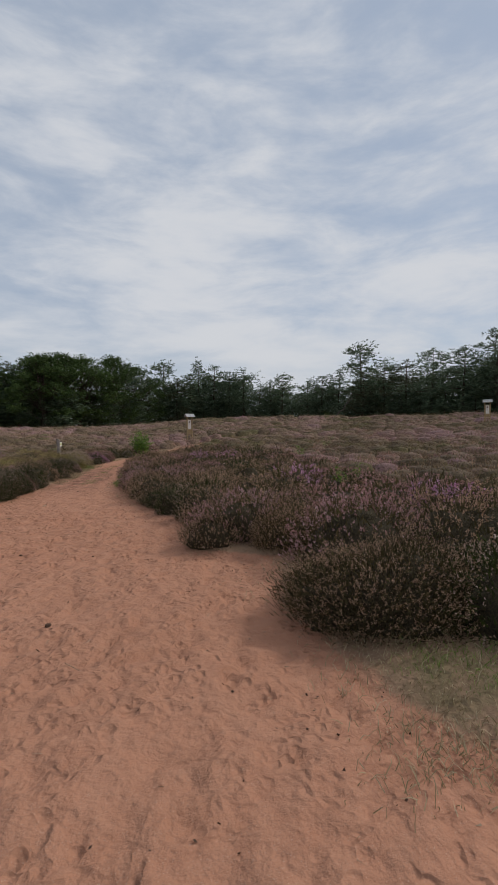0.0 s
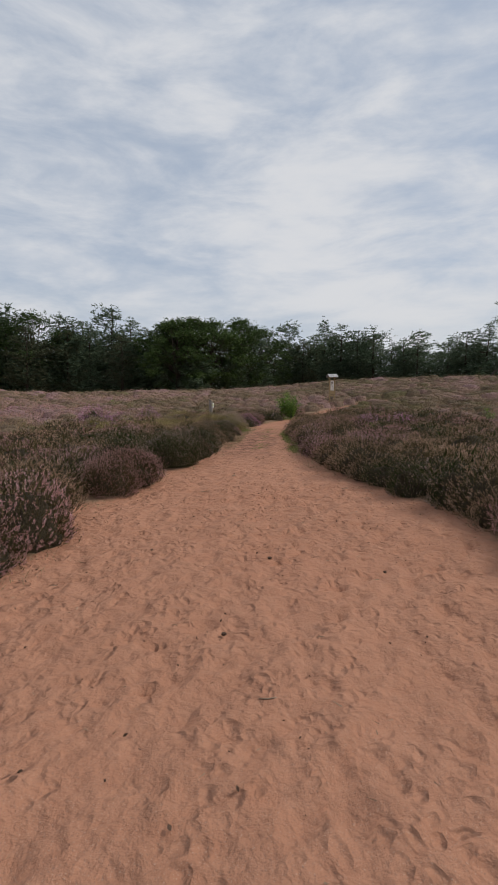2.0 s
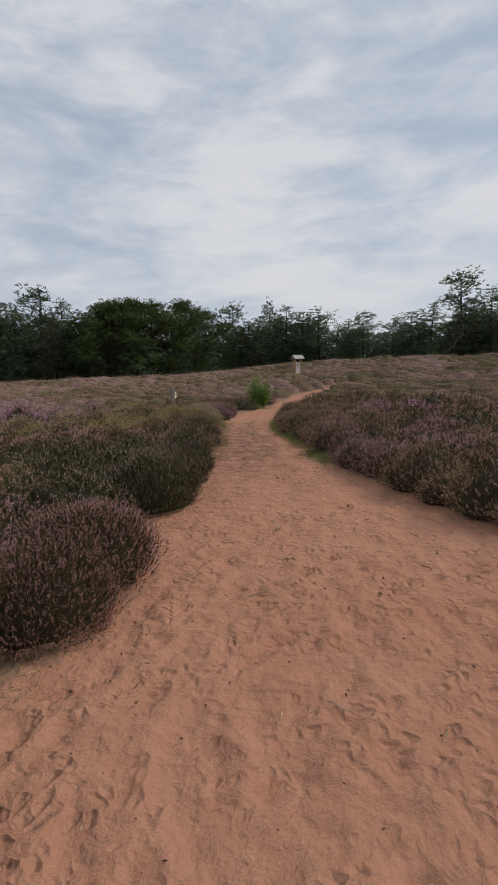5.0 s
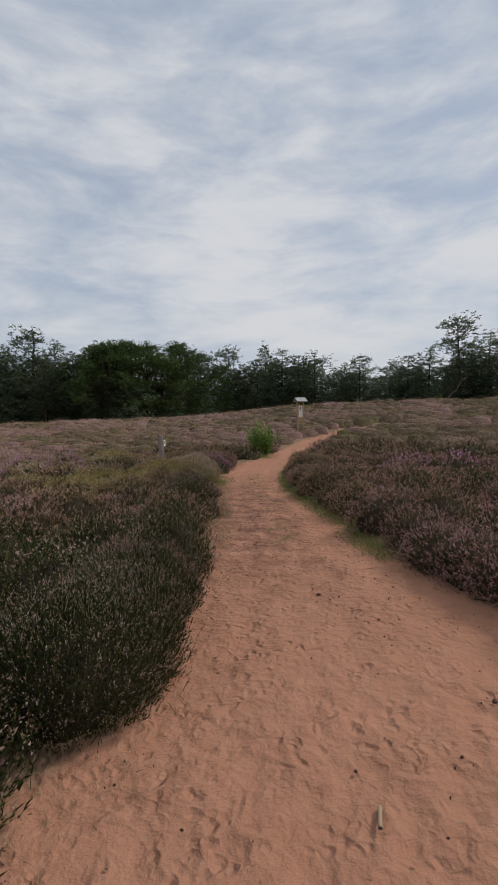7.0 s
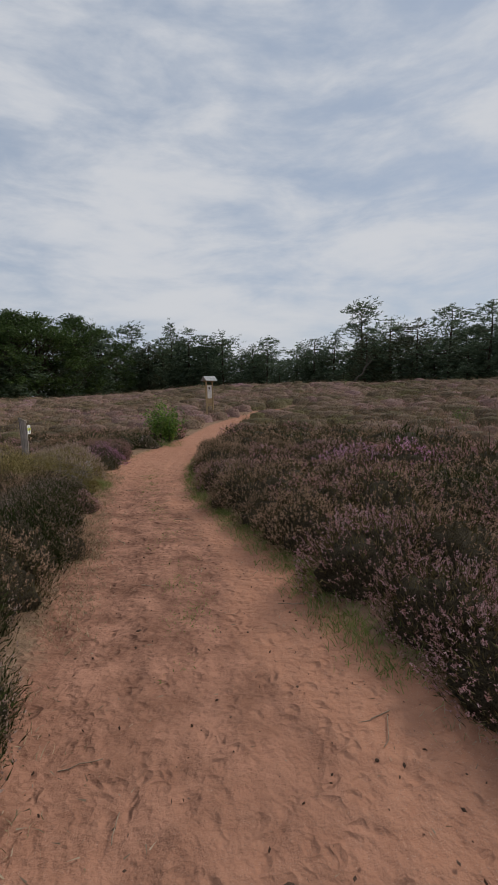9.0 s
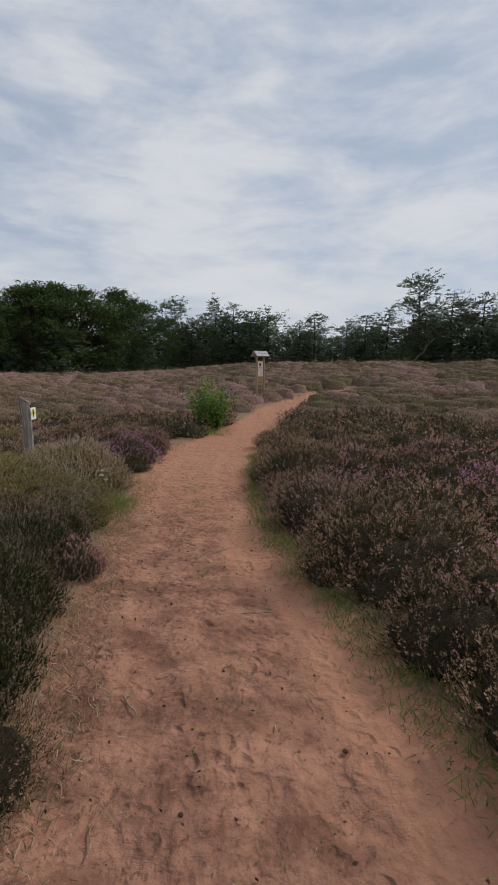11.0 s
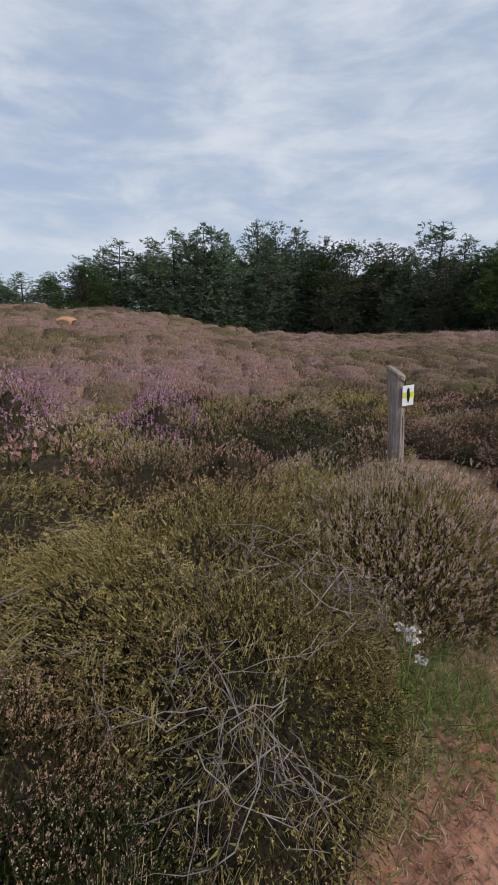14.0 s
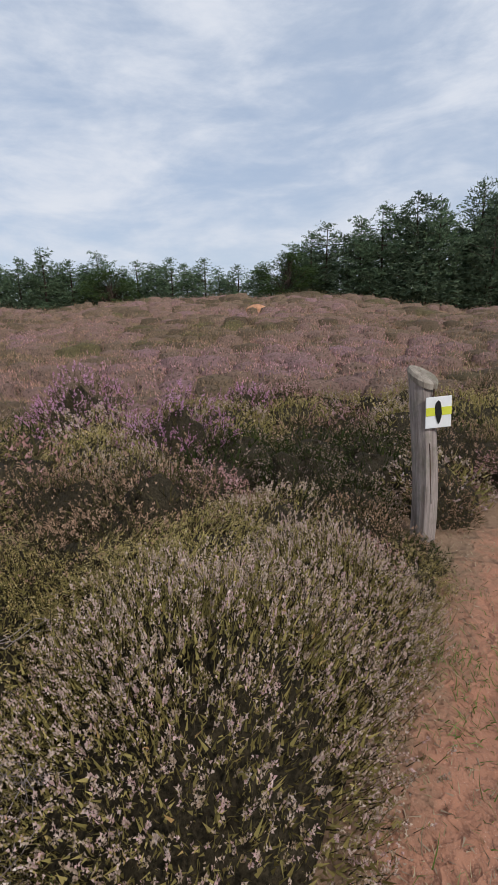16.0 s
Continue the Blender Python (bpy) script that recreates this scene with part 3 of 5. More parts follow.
LABELS = {
    "mauve": "heather bush with fading mauve flowers beside the sand path",
    "brown": "heather bush with brown withered flowers on dark stems",
    "pink": "heather bush in full pink-purple bloom",
    "pale": "tall heather bush with pale pinkish-cream flower sprigs",
    "straw": "sprawling old heather bush, straw-yellow with bare grey stems",
    "green": "dark green heather bush with few pale flowers",
}
CLOSE, HERO, NEAR, MID = {}, {}, {}, {}
for si, sort in enumerate(("mauve", "brown", "pink", "pale", "green")):
    fl = {"mauve": 1.1, "brown": 1.1, "pink": 1.3, "pale": 1.7, "green": 0.6}[sort]
    lv = 3 if sort != "green" else 5
    leaf = M_LEAF[{"green": "green", "pale": "olive"}.get(sort, "dark")]
    HERO[sort, 0] = heather_meshes(60 + si, M_FLOWER[sort], leaf, 0.46, 0.50, 900, lv - 1, fl * 6, 1.28, stems=8, inner=950)
    if sort in ("pale", "brown", "green", "mauve"):
        CLOSE[sort, 0] = heather_meshes(80 + si, M_FLOWER[sort], leaf, 0.46, 0.50, 3900, lv - 1, fl * 6.5, 0.74, stems=20, inner=7500, slim=1.4)
    for v in range(2):
        NEAR[sort, v] = heather_meshes(100 + si * 7 + v, M_FLOWER[sort], leaf, 0.46, 0.50, 560, lv - 1, fl * 5, 1.7, stems=4, inner=600)
        MID[sort, v] = heather_meshes(300 + si * 7 + v, M_FLOWER[sort], leaf, 0.46, 0.48, 210, 1, fl * 3.8, 2.7, stems=1, inner=190)
CLOSE["straw", 0] = heather_meshes(400, M_FLOWER["straw"], M_LEAF["olive"], 0.55, 0.46, 4200, 4, 4.5, 0.72, 0.7, (0.8, -0.3, -0.25), 16, 34, 8000, 0.9, 1.3)
HERO["straw", 0] = heather_meshes(401, M_FLOWER["straw"], M_LEAF["olive"], 0.55, 0.46, 1200, 5, 5, 1.15, 0.7, (0.8, -0.3, -0.25), 10, 7, 1800)
for v in range(2):
    NEAR["straw", v] = heather_meshes(410 + v, M_FLOWER["straw"], M_LEAF["olive"], 0.55, 0.46, 560, 4, 4, 1.6, 0.7, (0.6, -0.3, -0.15), 8, 5, 800)
    MID["straw", v] = heather_meshes(420 + v, M_FLOWER["straw"], M_LEAF["olive"], 0.5, 0.48, 190, 2, 2.6, 2.6, 0.8, (0.3, 0, 0), 2, 0, 200)

# which sort grows where: drifts, and the bushes that stand out
SPOTS = [(-7.15, 18.45, 0.6, "straw"), (-7.55, 17.9, 0.55, "straw"), (-7.9, 18.9, 0.7, "straw"), (-7.35, 17.5, 0.35, "straw"), (-8.3, 18.0, 0.5, "straw"),
         (-7.55, 19.75, 0.7, "pale"), (-7.9, 20.35, 0.55, "pale"), (-7.05, 17.3, 0.5, "mauve"), (-6.95, 16.6, 0.5, "brown"),
         (-11.0, 19.9, 0.45, "pink"), (-12.6, 18.6, 0.6, "pink"), (-13.2, 20.6, 0.4, "pink"), (-3.45, 13.9, 0.3, "pink"),
         (-10.4, 21.0, 1.0, "green"), (-6.6, 11.4, 1.0, "green"), (-6.7, 13.0, 0.8, "green"), (1.1, 3.7, 0.7, "brown"), (-2.6, 12.6, 0.9, "mauve"), (-6.6, 8.2, 0.7, "mauve")]


def sort_at(x, y, r):
    for sx, sy, rad, sort in SPOTS:
        if math.hypot(x - sx, y - sy) < rad:
            return sort
    if -15 < x < -7.4 and 16 < y < 24:
        # grassy, half-withered growth round the marker post
        return ("straw", "straw", "pale", "brown", "green", "pale", "mauve", "straw")[int(r.integers(8))]
    w = float(waves(x, y, 5.5, 21)) + r.normal(0, 0.35)
    if x > 2:
        w += 0.25
    return "green" if w < -0.85 else "brown" if w < 0.15 else "mauve" if w < 0.8 else "brown" if w < 0.95 else "pink" if w < 1.12 else "mauve"


def clear_of_sand(x, y):
    return float(onto_path(np.array(x), np.array(y)))


def road_distance(x, y):
    """Metres from the walked line's neighbourhood, along the path's middle."""
    yy = np.clip(y, 0.5, 21)
    m = (left_edge(yy) + right_edge(yy)) / 2
    return math.hypot(x - m, y - yy)


taken = []
protos = {}


def plant(table, sort, v, x, y, s, tall, turn=None):
    key = (id(table), sort, v)
    z = float(land(x, y)) - 0.02
    m = pose(x, y, z, rng.normal(0, 4), rng.normal(0, 4), rng.uniform(0, 360) if turn is None else turn)
    if key not in protos:
        top = heather_thing(table[sort, v], LABELS[sort])
        protos[key] = top
        top.matrix_basis = m
    else:
        top = copy_thing(protos[key], m)
    top.scale = (s, s, s * tall)
    taken.append((x, y, 0.46 * s))


def room(x, y, s, gap):
    return all((x - a) ** 2 + (y - b) ** 2 > ((s * 0.46 + c) * gap) ** 2 for a, b, c in taken)


# the bushes that the path passes close by
for x, y, s, tall, sort, turn in ((1.03, 3.42, 1.45, 0.82, "brown", 40), (1.95, 3.12, 1.3, 0.95, "green", 0), (1.15, 4.9, 1.5, 1.0, "mauve", 75), (2.3, 4.6, 1.4, 1.05, "brown", 20), (-0.02, 6.2, 1.3, 1.0, "mauve", 10), (0.5, 5.75, 1.1, 0.95, "brown", 130), (-7.24, 18.42, 1.0, 1.35, "straw", -20), (-7.78, 18.02, 1.05, 1.3, "straw", -60), (-7.32, 17.62, 0.92, 1.1, "brown", 15), (-7.46, 19.02, 0.72, 1.25, "straw", 60),
                                  (-7.9, 18.85, 1.2, 1.25, "straw", 10), (-7.54, 19.78, 1.14, 1.3, "pale", 0), (-7.98, 20.35, 0.95, 1.2, "pale", 70), (-7.02, 17.2, 0.85, 1.2, "green", 140), (-6.86, 16.4, 0.95, 1.25, "green", 0), (-7.55, 16.9, 1.1, 1.1, "brown", 120),
                                  (-11.2, 19.7, 1.25, 1.2, "pink", 0), (-12.9, 18.4, 1.5, 1.15, "pink", 50), (-6.02, 10.35, 1.1, 1.3, "green", 80), (-6.02, 11.45, 1.0, 1.3, "green", 0), (-6.08, 12.4, 1.0, 1.25, "green", 30),
                                  (-5.3, 5.5, 1.15, 1.15, "mauve", 0), (-5.8, 6.3, 1.1, 1.15, "brown", 0), (-5.2, 4.68, 1.05, 1.0, "mauve", 70), (-6.3, 7.0, 1.15, 1.1, "green", 0), (-5.84, 8.45, 1.1, 1.2, "mauve", 0), (-6.35, 9.35, 1.1, 1.2, "green", 210), (-6.02, 10.9, 1.0, 1.25, "green", 150), (-6.1, 11.9, 0.9, 1.2, "mauve", 260), (-5.80, 7.75, 1.0, 1.15, "mauve", 120), (-6.5, 8.2, 1.1, 1.15, "mauve", 200), (-2.9, 14.3, 1.1, 1.05, "brown", 0), (-9.3, 21.0, 0.8, 1.0, "green", 0), (-7.15, 21.3, 0.6, 1.0, "green", 60), (-6.98, 17.74, 0.66, 1.2, "green", 30),
                                  (-6.66, 15.6, 1.0, 1.25, "green", 0), (-6.52, 14.85, 0.92, 1.15, "green", 70), (-6.5, 14.2, 1.0, 1.15, "brown", 0), (-6.5, 13.5, 1.0, 1.1, "green", 50)):
    plant(CLOSE if (sort, 0) in CLOSE and (-8.5 < x < -6.55 and 15.3 < y < 20.5 or -6.3 < x < -4.9 and 7.2 < y < 12 or 0.4 < x < 1.05 and y < 6) else HERO, sort, 0, x, y, s, tall, turn)
for x, y, s, sort in ((-8.62, 21.2, 0.42, "green"), (-8.4, 20.98, 0.5, "straw"), (-8.75, 21.02, 0.6, "brown"), (-9.2, 21.75, 0.6, "brown"), (-8.95, 20.85, 0.7, "brown"), (-8.4, 20.75, 0.6, "mauve")):
    plant(NEAR, sort, 1, x, y, s, 1.05)
# a close row along each edge of the sand
for y0 in np.arange(5.9, 23.5, 0.46):
    for side in (1, -1):
        y = float(y0 + rng.normal(0, 0.1))
        s = rng.uniform(0.72, 1.15)
        back_ = 0.46 * s + rng.uniform(0.02, 0.14) + (0.09 if side > 0 and y > 13 else 0.0)
        x = float(right_edge(y)) + back_ if side > 0 else float(left_edge(y)) - back_
        if side < 0 and 16.8 < y < 20.6 or clear_of_sand(x, y) > -0.44 * s or not room(x, y, s, 0.46) or math.hypot(x + 8.87, y - 21.36) < 0.6:
            continue
        plant(HERO, sort_at(x, y, rng), 0, x, y, s, rng.uniform(0.85, 1.15))
# the growth behind the marker post, seen from close by
filled = 0
for _ in range(3000):
    x, y, s = rng.uniform(-13.5, -8.2), rng.uniform(16.5, 25), rng.uniform(0.85, 1.3)
    if filled >= 48:
        break
    if clear_of_sand(x, y) > -0.5 * s or not room(x, y, s, 0.56) or math.hypot(x + 8.87, y - 21.36) < 0.55:
        continue
    plant(*((HERO, sort_at(x, y, rng), 0) if x > -10.2 else (NEAR, sort_at(x, y, rng), int(rng.integers(2)))), x, y, s, rng.uniform(0.8, 1.1))
    filled += 1
near_n = hero_n = mid_n = 0
for _ in range(12000):
    x, y = rng.uniform(-12, 6), rng.uniform(0.8, 26)
    d = road_distance(x, y)
    on = clear_of_sand(x, y)
    close = on > -1.0 and y < 21.5
    if hero_n + near_n > 95 or on > -0.2 or d > 4.3 or (x > 0.2 and y < 3.3):
        continue
    s = rng.uniform(0.8, 1.25) if on < -0.5 else rng.uniform(0.5, 0.85)
    if on + 0.40 * s > 0.06 or not room(x, y, s, 0.56) or math.hypot(x + 8.87, y - 21.36) < 0.34 or math.hypot(x + 6.3, y - 26.5) < 0.9:
        continue
    if close and hero_n < 14 and y < 20.5:
        plant(HERO, sort_at(x, y, rng), 0, x, y, s, rng.uniform(0.95, 1.2))
        hero_n += 1
    else:
        plant(NEAR, sort_at(x, y, rng), int(rng.integers(2)), x, y, s, rng.uniform(0.9, 1.15))
        near_n += 1
for _ in range(14000):
    x, y = rng.uniform(-17, 9), rng.uniform(1.0, 31)
    if mid_n >= 125:
        break
    on = clear_of_sand(x, y)
    d = road_distance(x, y)
    s = rng.uniform(0.8, 1.5)
    if d < 2.0 or d > 6.5 or (x > 0 and y < 4.2) or on > -0.5 * s or not room(x, y, s, 0.62) or math.hypot(x + 6.3, y - 26.5) < 1.0:
        continue
    plant(MID, sort_at(x, y, rng), int(rng.integers(2)), x, y, s, rng.uniform(0.85, 1.1))
    mid_n += 1


def further_heather():
    """Bushes behind the ones along the path, too many to count."""
    made = {}
    n = 0
    for _ in range(30000):
        if n >= 390:
            break
        x, y = rng.uniform(-22, 14), rng.uniform(1.0, 33)
        on = clear_of_sand(x, y)
        d = road_distance(x, y)
        s = rng.uniform(0.9, 1.6)
        if d < 1.5 or (x > 0 and y < 4.2) or d > (7.5 if n < 260 else 12.5) or on > -0.5 * s or not room(x, y, s, 0.62) or math.hypot(x + 6.3, y - 26.5) < 1.0:
            continue
        a = rng.uniform(0, 6.28)
        turn = np.array([[math.cos(a), -math.sin(a), 0], [math.sin(a), math.cos(a), 0], [0, 0, 1]]) * s
        for name, ((v, f, *own), mat) in MID[sort_at(x, y, rng), int(rng.integers(2))].items():
            made.setdefault((name, mat.name), (mat, []))[1].append((v @ turn.T * (1, 1, 0.85) + (x, y, float(land(x, y)) - 0.02), f, *own))
        taken.append((x, y, 0.46 * s))
        n += 1
    top = tagged(new("further_heather"), "mixed mauve, brown and green heather bushes growing close together", "heather", kind="stuff")
    for (name, _), (mat, shapes) in made.items():
        tagged(part(name, join(shapes), mat, top), kind="stuff")


further_heather()


def far_heath():
    """The heath beyond the near bushes: uneven tussocks of sprigs."""
    r = np.random.default_rng(11)
    own = np.array(taken)
    spots = []
    rad = 3.0
    while rad < 74:
        size = 0.36 + 0.0085 * rad
        step = size * 1.25
        b0, b1 = -102, 128
        n = int(math.radians(b1 - b0) * rad / step)
        b = np.radians(r.uniform(b0, b1, int(n * 1.25)))
        n = len(b)
        q = rad + r.uniform(-0.7, 0.7, n) * step
        spots.append(np.stack([HUB[0] - np.sin(b) * q, HUB[1] + np.cos(b) * q, size * r.choice([0.6, 0.9, 1.2, 1.6], n) * r.uniform(0.85, 1.15, n)], -1))
        rad += step * 0.95
    # the stretch beside the walk's first half
    gx, gy = np.meshgrid(np.arange(-24, 26, 0.62), np.arange(-3, 17, 0.62))
    gx, gy = gx.ravel() + r.normal(0, 0.2, gx.size), gy.ravel() + r.normal(0, 0.2, gx.size)
    spots.append(np.stack([gx, gy, r.uniform(0.35, 0.62, len(gx))], -1))
    s = np.concatenate(spots)
    s = s[onto_path(s[:, 0], s[:, 1]) < -0.85 * s[:, 2]]
    yy = np.clip(s[:, 1], 0.5, 21)
    s = s[np.hypot(s[:, 0] - (left_edge(yy) + right_edge(yy)) / 2, s[:, 1] - yy) > 5.0]
    d = np.array([((own[:, 0] - x) ** 2 + (own[:, 1] - y) ** 2 - (0.75 * own[:, 2] + 0.2) ** 2).min() for x, y, _ in s])
    s = s[d > 0]
    # leave out the land that lies behind the walk
    ahead_ = (s[:, 0] < 0.62 * s[:, 1] + 6) & ((-s[:, 0] - 2 < 0.94 * (s[:, 1] - 1.9) + 6) | (s[:, 1] > 15.8 + 0.45 * (s[:, 0] + 6.2)))
    s = s[ahead_]
    # thin out where two sets overlap
    s = s[r.permutation(len(s))]
    cell = {}
    keep = []
    for k, (x, y, w) in enumerate(s):
        c = (int(x // 0.5), int(y // 0.5))
        if c in cell:
            continue
        cell[c] = 1
        keep.append(k)
    s = s[keep]
    s = s[(np.hypot(s[:, 0] + 6.3, s[:, 1] - 26.5) > 1.0) & (np.hypot(s[:, 0] + 40.6, s[:, 1] - 26) > 1.1)]
    n = len(s)
    high = np.minimum(s[:, 2] * r.uniform(0.5, 1.1, n), 0.62)
    z = land(s[:, 0], s[:, 1])
    cores, fl, lf = [], [], []
    seg = 6
    a = np.arange(seg) * 2 * np.pi / seg
    ring = np.stack([np.cos(a), np.sin(a), 0 * a], -1)
    lumps = r.uniform(0.75, 1.15, (n, seg, 1))
    v0 = ring[None] * s[:, None, 2:3] * lumps * 0.95
    v1 = ring[None] * s[:, None, 2:3] * lumps * 0.64 + np.array([0, 0, 1]) * (high * 0.52)[:, None, None]
    v2 = np.zeros((n, 1, 3)) + np.array([0, 0, 1]) * (high * 0.68)[:, None, None]
    v0[..., 2] -= 0.3
    v = np.concatenate([v0, v1, v2], 1) + np.stack([s[:, 0], s[:, 1], z], -1)[:, None]
    j = np.arange(seg)
    jn = (j + 1) % seg
    f = np.concatenate([np.stack([j, jn, jn + seg], -1), np.stack([j, jn + seg, j + seg], -1), np.stack([j + seg, jn + seg, 0 * j + 2 * seg], -1)])
    f = (f[None] + (np.arange(n) * (2 * seg + 1))[:, None, None]).reshape(-1, 3)
    cores = (v.reshape(-1, 3), f)
    dist = np.hypot(s[:, 0] - HUB[0], s[:, 1] - HUB[1])
    per = np.where(dist < 20, 84, np.where(dist < 36, 56, 26))
    k = np.repeat(np.arange(n), per)
    a = r.uniform(0, 2 * np.pi, len(k))
    e = np.arcsin(r.uniform(0.05, 1, len(k)))
    out = np.stack([np.cos(a) * np.cos(e), np.sin(a) * np.cos(e), np.sin(e)], -1)
    lump = (1 + 0.2 * np.sin(3 * a + k) + r.normal(0, 0.1, len(k)))[:, None]
    at = np.stack([s[k, 0], s[k, 1], z[k]], -1) + out * np.stack([s[k, 2], s[k, 2], high[k]], -1) * lump * r.uniform(0.85, 1.02, (len(k), 1))
    way_ = unit(out * 1.0 + (0, 0, 0.8) + r.normal(0, 0.45, (len(k), 3)))
    big_ = 1 + 0.022 * dist[k]
    low_ = r.random(len(k)) < 0.18
    fl = blades(at[~low_] - way_[~low_] * 0.05, way_[~low_], r.uniform(0.045, 0.10, (~low_).sum()) * big_[~low_] ** 0.7, 0.016 * big_[~low_], r)
    # a floret spike is widest above its middle
    lf = blades(at[low_] - way_[low_] * 0.08, way_[low_], r.uniform(0.06, 0.12, low_.sum()) * big_[low_] ** 0.7, 0.015 * big_[low_], r)
    # each tussock has its own place between green, brown, mauve and pink
    hue = 0.48 + 0.16 * waves(s[:, 0], s[:, 1], 13, 31) + 0.16 * waves(s[:, 0], s[:, 1], 3.2, 32) + r.normal(0, 0.07, n)
    hue = np.clip(hue + 0.05 * smooth((-s[:, 0] - 9) / 10), 0, 1)
    top = new("heath")
    tagged(top, "wide heath of low mauve and brown heather tussocks", "heather", kind="stuff")
    for name, shape, mat, own_hue in (("tussock", cores, M_CORE2, np.repeat(hue, 2 * seg + 1)), ("bloom", fl, M_HEATH, np.repeat(hue[k[~low_]], 3))):
        ob = tagged(part(name, shape, mat, top), kind="stuff")
        ob.data.attributes.new("hue", "FLOAT", "POINT").data.foreach_set("value", own_hue.astype(np.float32))
    tagged(part("leafage", lf, M_HEATHLEAF, top), kind="stuff")


def core_material():
    n = Nodes("heath_undergrowth")
    col = patches(n, (0.27, 0.170, 0.135), (0.31, 0.185, 0.19), (0.15, 0.125, 0.06))
    col = n.mix(n.ramp(n.noise(14, 5, 0.75), [(0.48, (0, 0, 0)), (0.66, (1, 1, 1))]), col, (0.06, 0.048, 0.028))
    n.bump(n.noise(18, 5, 0.7), 1.0, 0.08)
    return n.done(col, 0.95)


M_CORE2 = core_material()
far_heath()

# ---- trees ----


def clumps(r, centres, size, n_blades, flat=0.6, thin=1.0):
    """Tufts of pointed blades round each centre."""
    k = np.repeat(np.arange(len(centres)), n_blades)
    way_ = unit(r.normal(size=(len(k), 3)) * (1, 1, flat) + (0, 0, 0.25))
    s = np.broadcast_to(np.asarray(size), (len(centres),))[k]
    return blades(centres[k] + r.normal(size=(len(k), 3)) * s[:, None] * 0.38, way_, s * r.uniform(0.45, 0.90, len(k)), s * r.uniform(0.24, 0.42, len(k)) * thin, r)


def pine_meshes(seed, tall, spread, first, needle, dense=1.0, lean=0.0, layers=11, peak=0.6, limbs=0.5):
    """A pine: a bent trunk, whorls of limbs that carry flat, ragged sprays of needles. first: the share of the height that is bare."""
    r = np.random.default_rng(seed)
    t = np.linspace(0, 1, 9)
    trunk = np.stack([lean * t ** 1.5 * tall + 0.12 * np.sin(t * 5 + seed), 0.12 * np.cos(t * 4 + seed * 2) - 0.12, t * tall * 0.97], -1)
    wood = [tube(trunk, np.interp(t, (0, 1), (0.018 * tall, 0.03)), 6)]
    tufts, outs, sizes = [], [], []
    for i in range(layers):
        h = min(max(first + (1 - first) * (i + r.uniform(-0.3, 0.3)) / layers, 0.02), 0.985)
        q = (h - first) / (1 - first)
        # the crown is widest at about peak of its height
        wide = spread * r.uniform(0.75, 1.1) * (1.0 if q < peak else max(0.2, 1 - 0.8 * ((q - peak) / (1 - peak)) ** 2.0))
        start = np.array([np.interp(h, t, trunk[:, c]) for c in range(3)])
        for _ in range(r.integers(4, 7)):
            a = r.uniform(0, 6.28)
            ln = wide * r.uniform(0.5, 1.15)
            end = start + np.array([math.cos(a) * ln, math.sin(a) * ln, ln * r.uniform(0.0, 0.42)])
            midp = (start + end) / 2 + np.array([0, 0, -0.08 * ln])
            if r.random() < limbs:
                wood.append(tube(np.stack([start, midp, end]), [0.05 + 0.01 * ln, 0.035, 0.012], 3))
            n = max(3, int(ln * 3.6 * dense))
            u = r.uniform(0.25, 1.06, n)
            side = np.array([-math.sin(a), math.cos(a), 0])
            p = start + (end - start) * u[:, None] + side * (r.normal(0, 0.20, n) * ln * (0.3 + u))[:, None] + r.normal(size=(n, 3)) * (0.2, 0.2, 0.45)
            tufts.append(p)
            outs.append(np.repeat([(math.cos(a) * 0.8, math.sin(a) * 0.8, 0.55)], n, 0))
            sizes.append(r.uniform(0.32, 0.62, n))
    # the leading shoots
    n = 12
    tufts.append(trunk[-1] + r.normal(size=(n, 3)) * (0.35, 0.35, 0.35) - (0, 0, 0.1))
    outs.append(np.repeat([(0.0, 0.0, 0.7)], n, 0))
    sizes.append(np.full(n, 0.45))
    c, o, s = np.concatenate(tufts), np.concatenate(outs), np.concatenate(sizes)
    k = np.repeat(np.arange(len(c)), 7)
    way_ = unit(o[k] + r.normal(size=(len(k), 3)) * (0.75, 0.75, 0.55))
    crown = blades(c[k] + r.normal(size=(len(k), 3)) * s[k, None] * (0.34, 0.34, 0.16), way_, s[k] * r.uniform(0.55, 1.15, len(k)), s[k] * r.uniform(0.20, 0.38, len(k)), r)
    return {"trunk": mesh_of("trunk", *join(wood), M_BARK), "crown": mesh_of("crown", *crown, needle)}


def backing_meshes(seed, tall, spread):
    """A pine within the wood, of which little but its dark mass shows."""
    r = np.random.default_rng(seed)
    t = np.linspace(0, 1, 5)
    trunk = np.stack([0.1 * np.sin(t * 5), 0.1 * np.cos(t * 4), t * tall * 0.95], -1)
    n = 210
    h = r.uniform(0.04, 1, n)
    q = spread * np.sqrt(r.random(n)) * np.where(h < 0.7, 1.0, 1.05 - 0.85 * (np.maximum(h - 0.7, 0) / 0.3) ** 1.3)
    a = r.uniform(0, 6.28, n)
    c = np.stack([np.cos(a) * q, np.sin(a) * q, h * tall], -1)
    return {"trunk": mesh_of("trunk", *tube(trunk, np.interp(t, (0, 1), (0.2, 0.04)), 5), M_BARK), "crown": mesh_of("crown", *clumps(r, c, r.uniform(0.9, 1.6, n), 10, 0.45, 0.75), M_NEEDLE)}


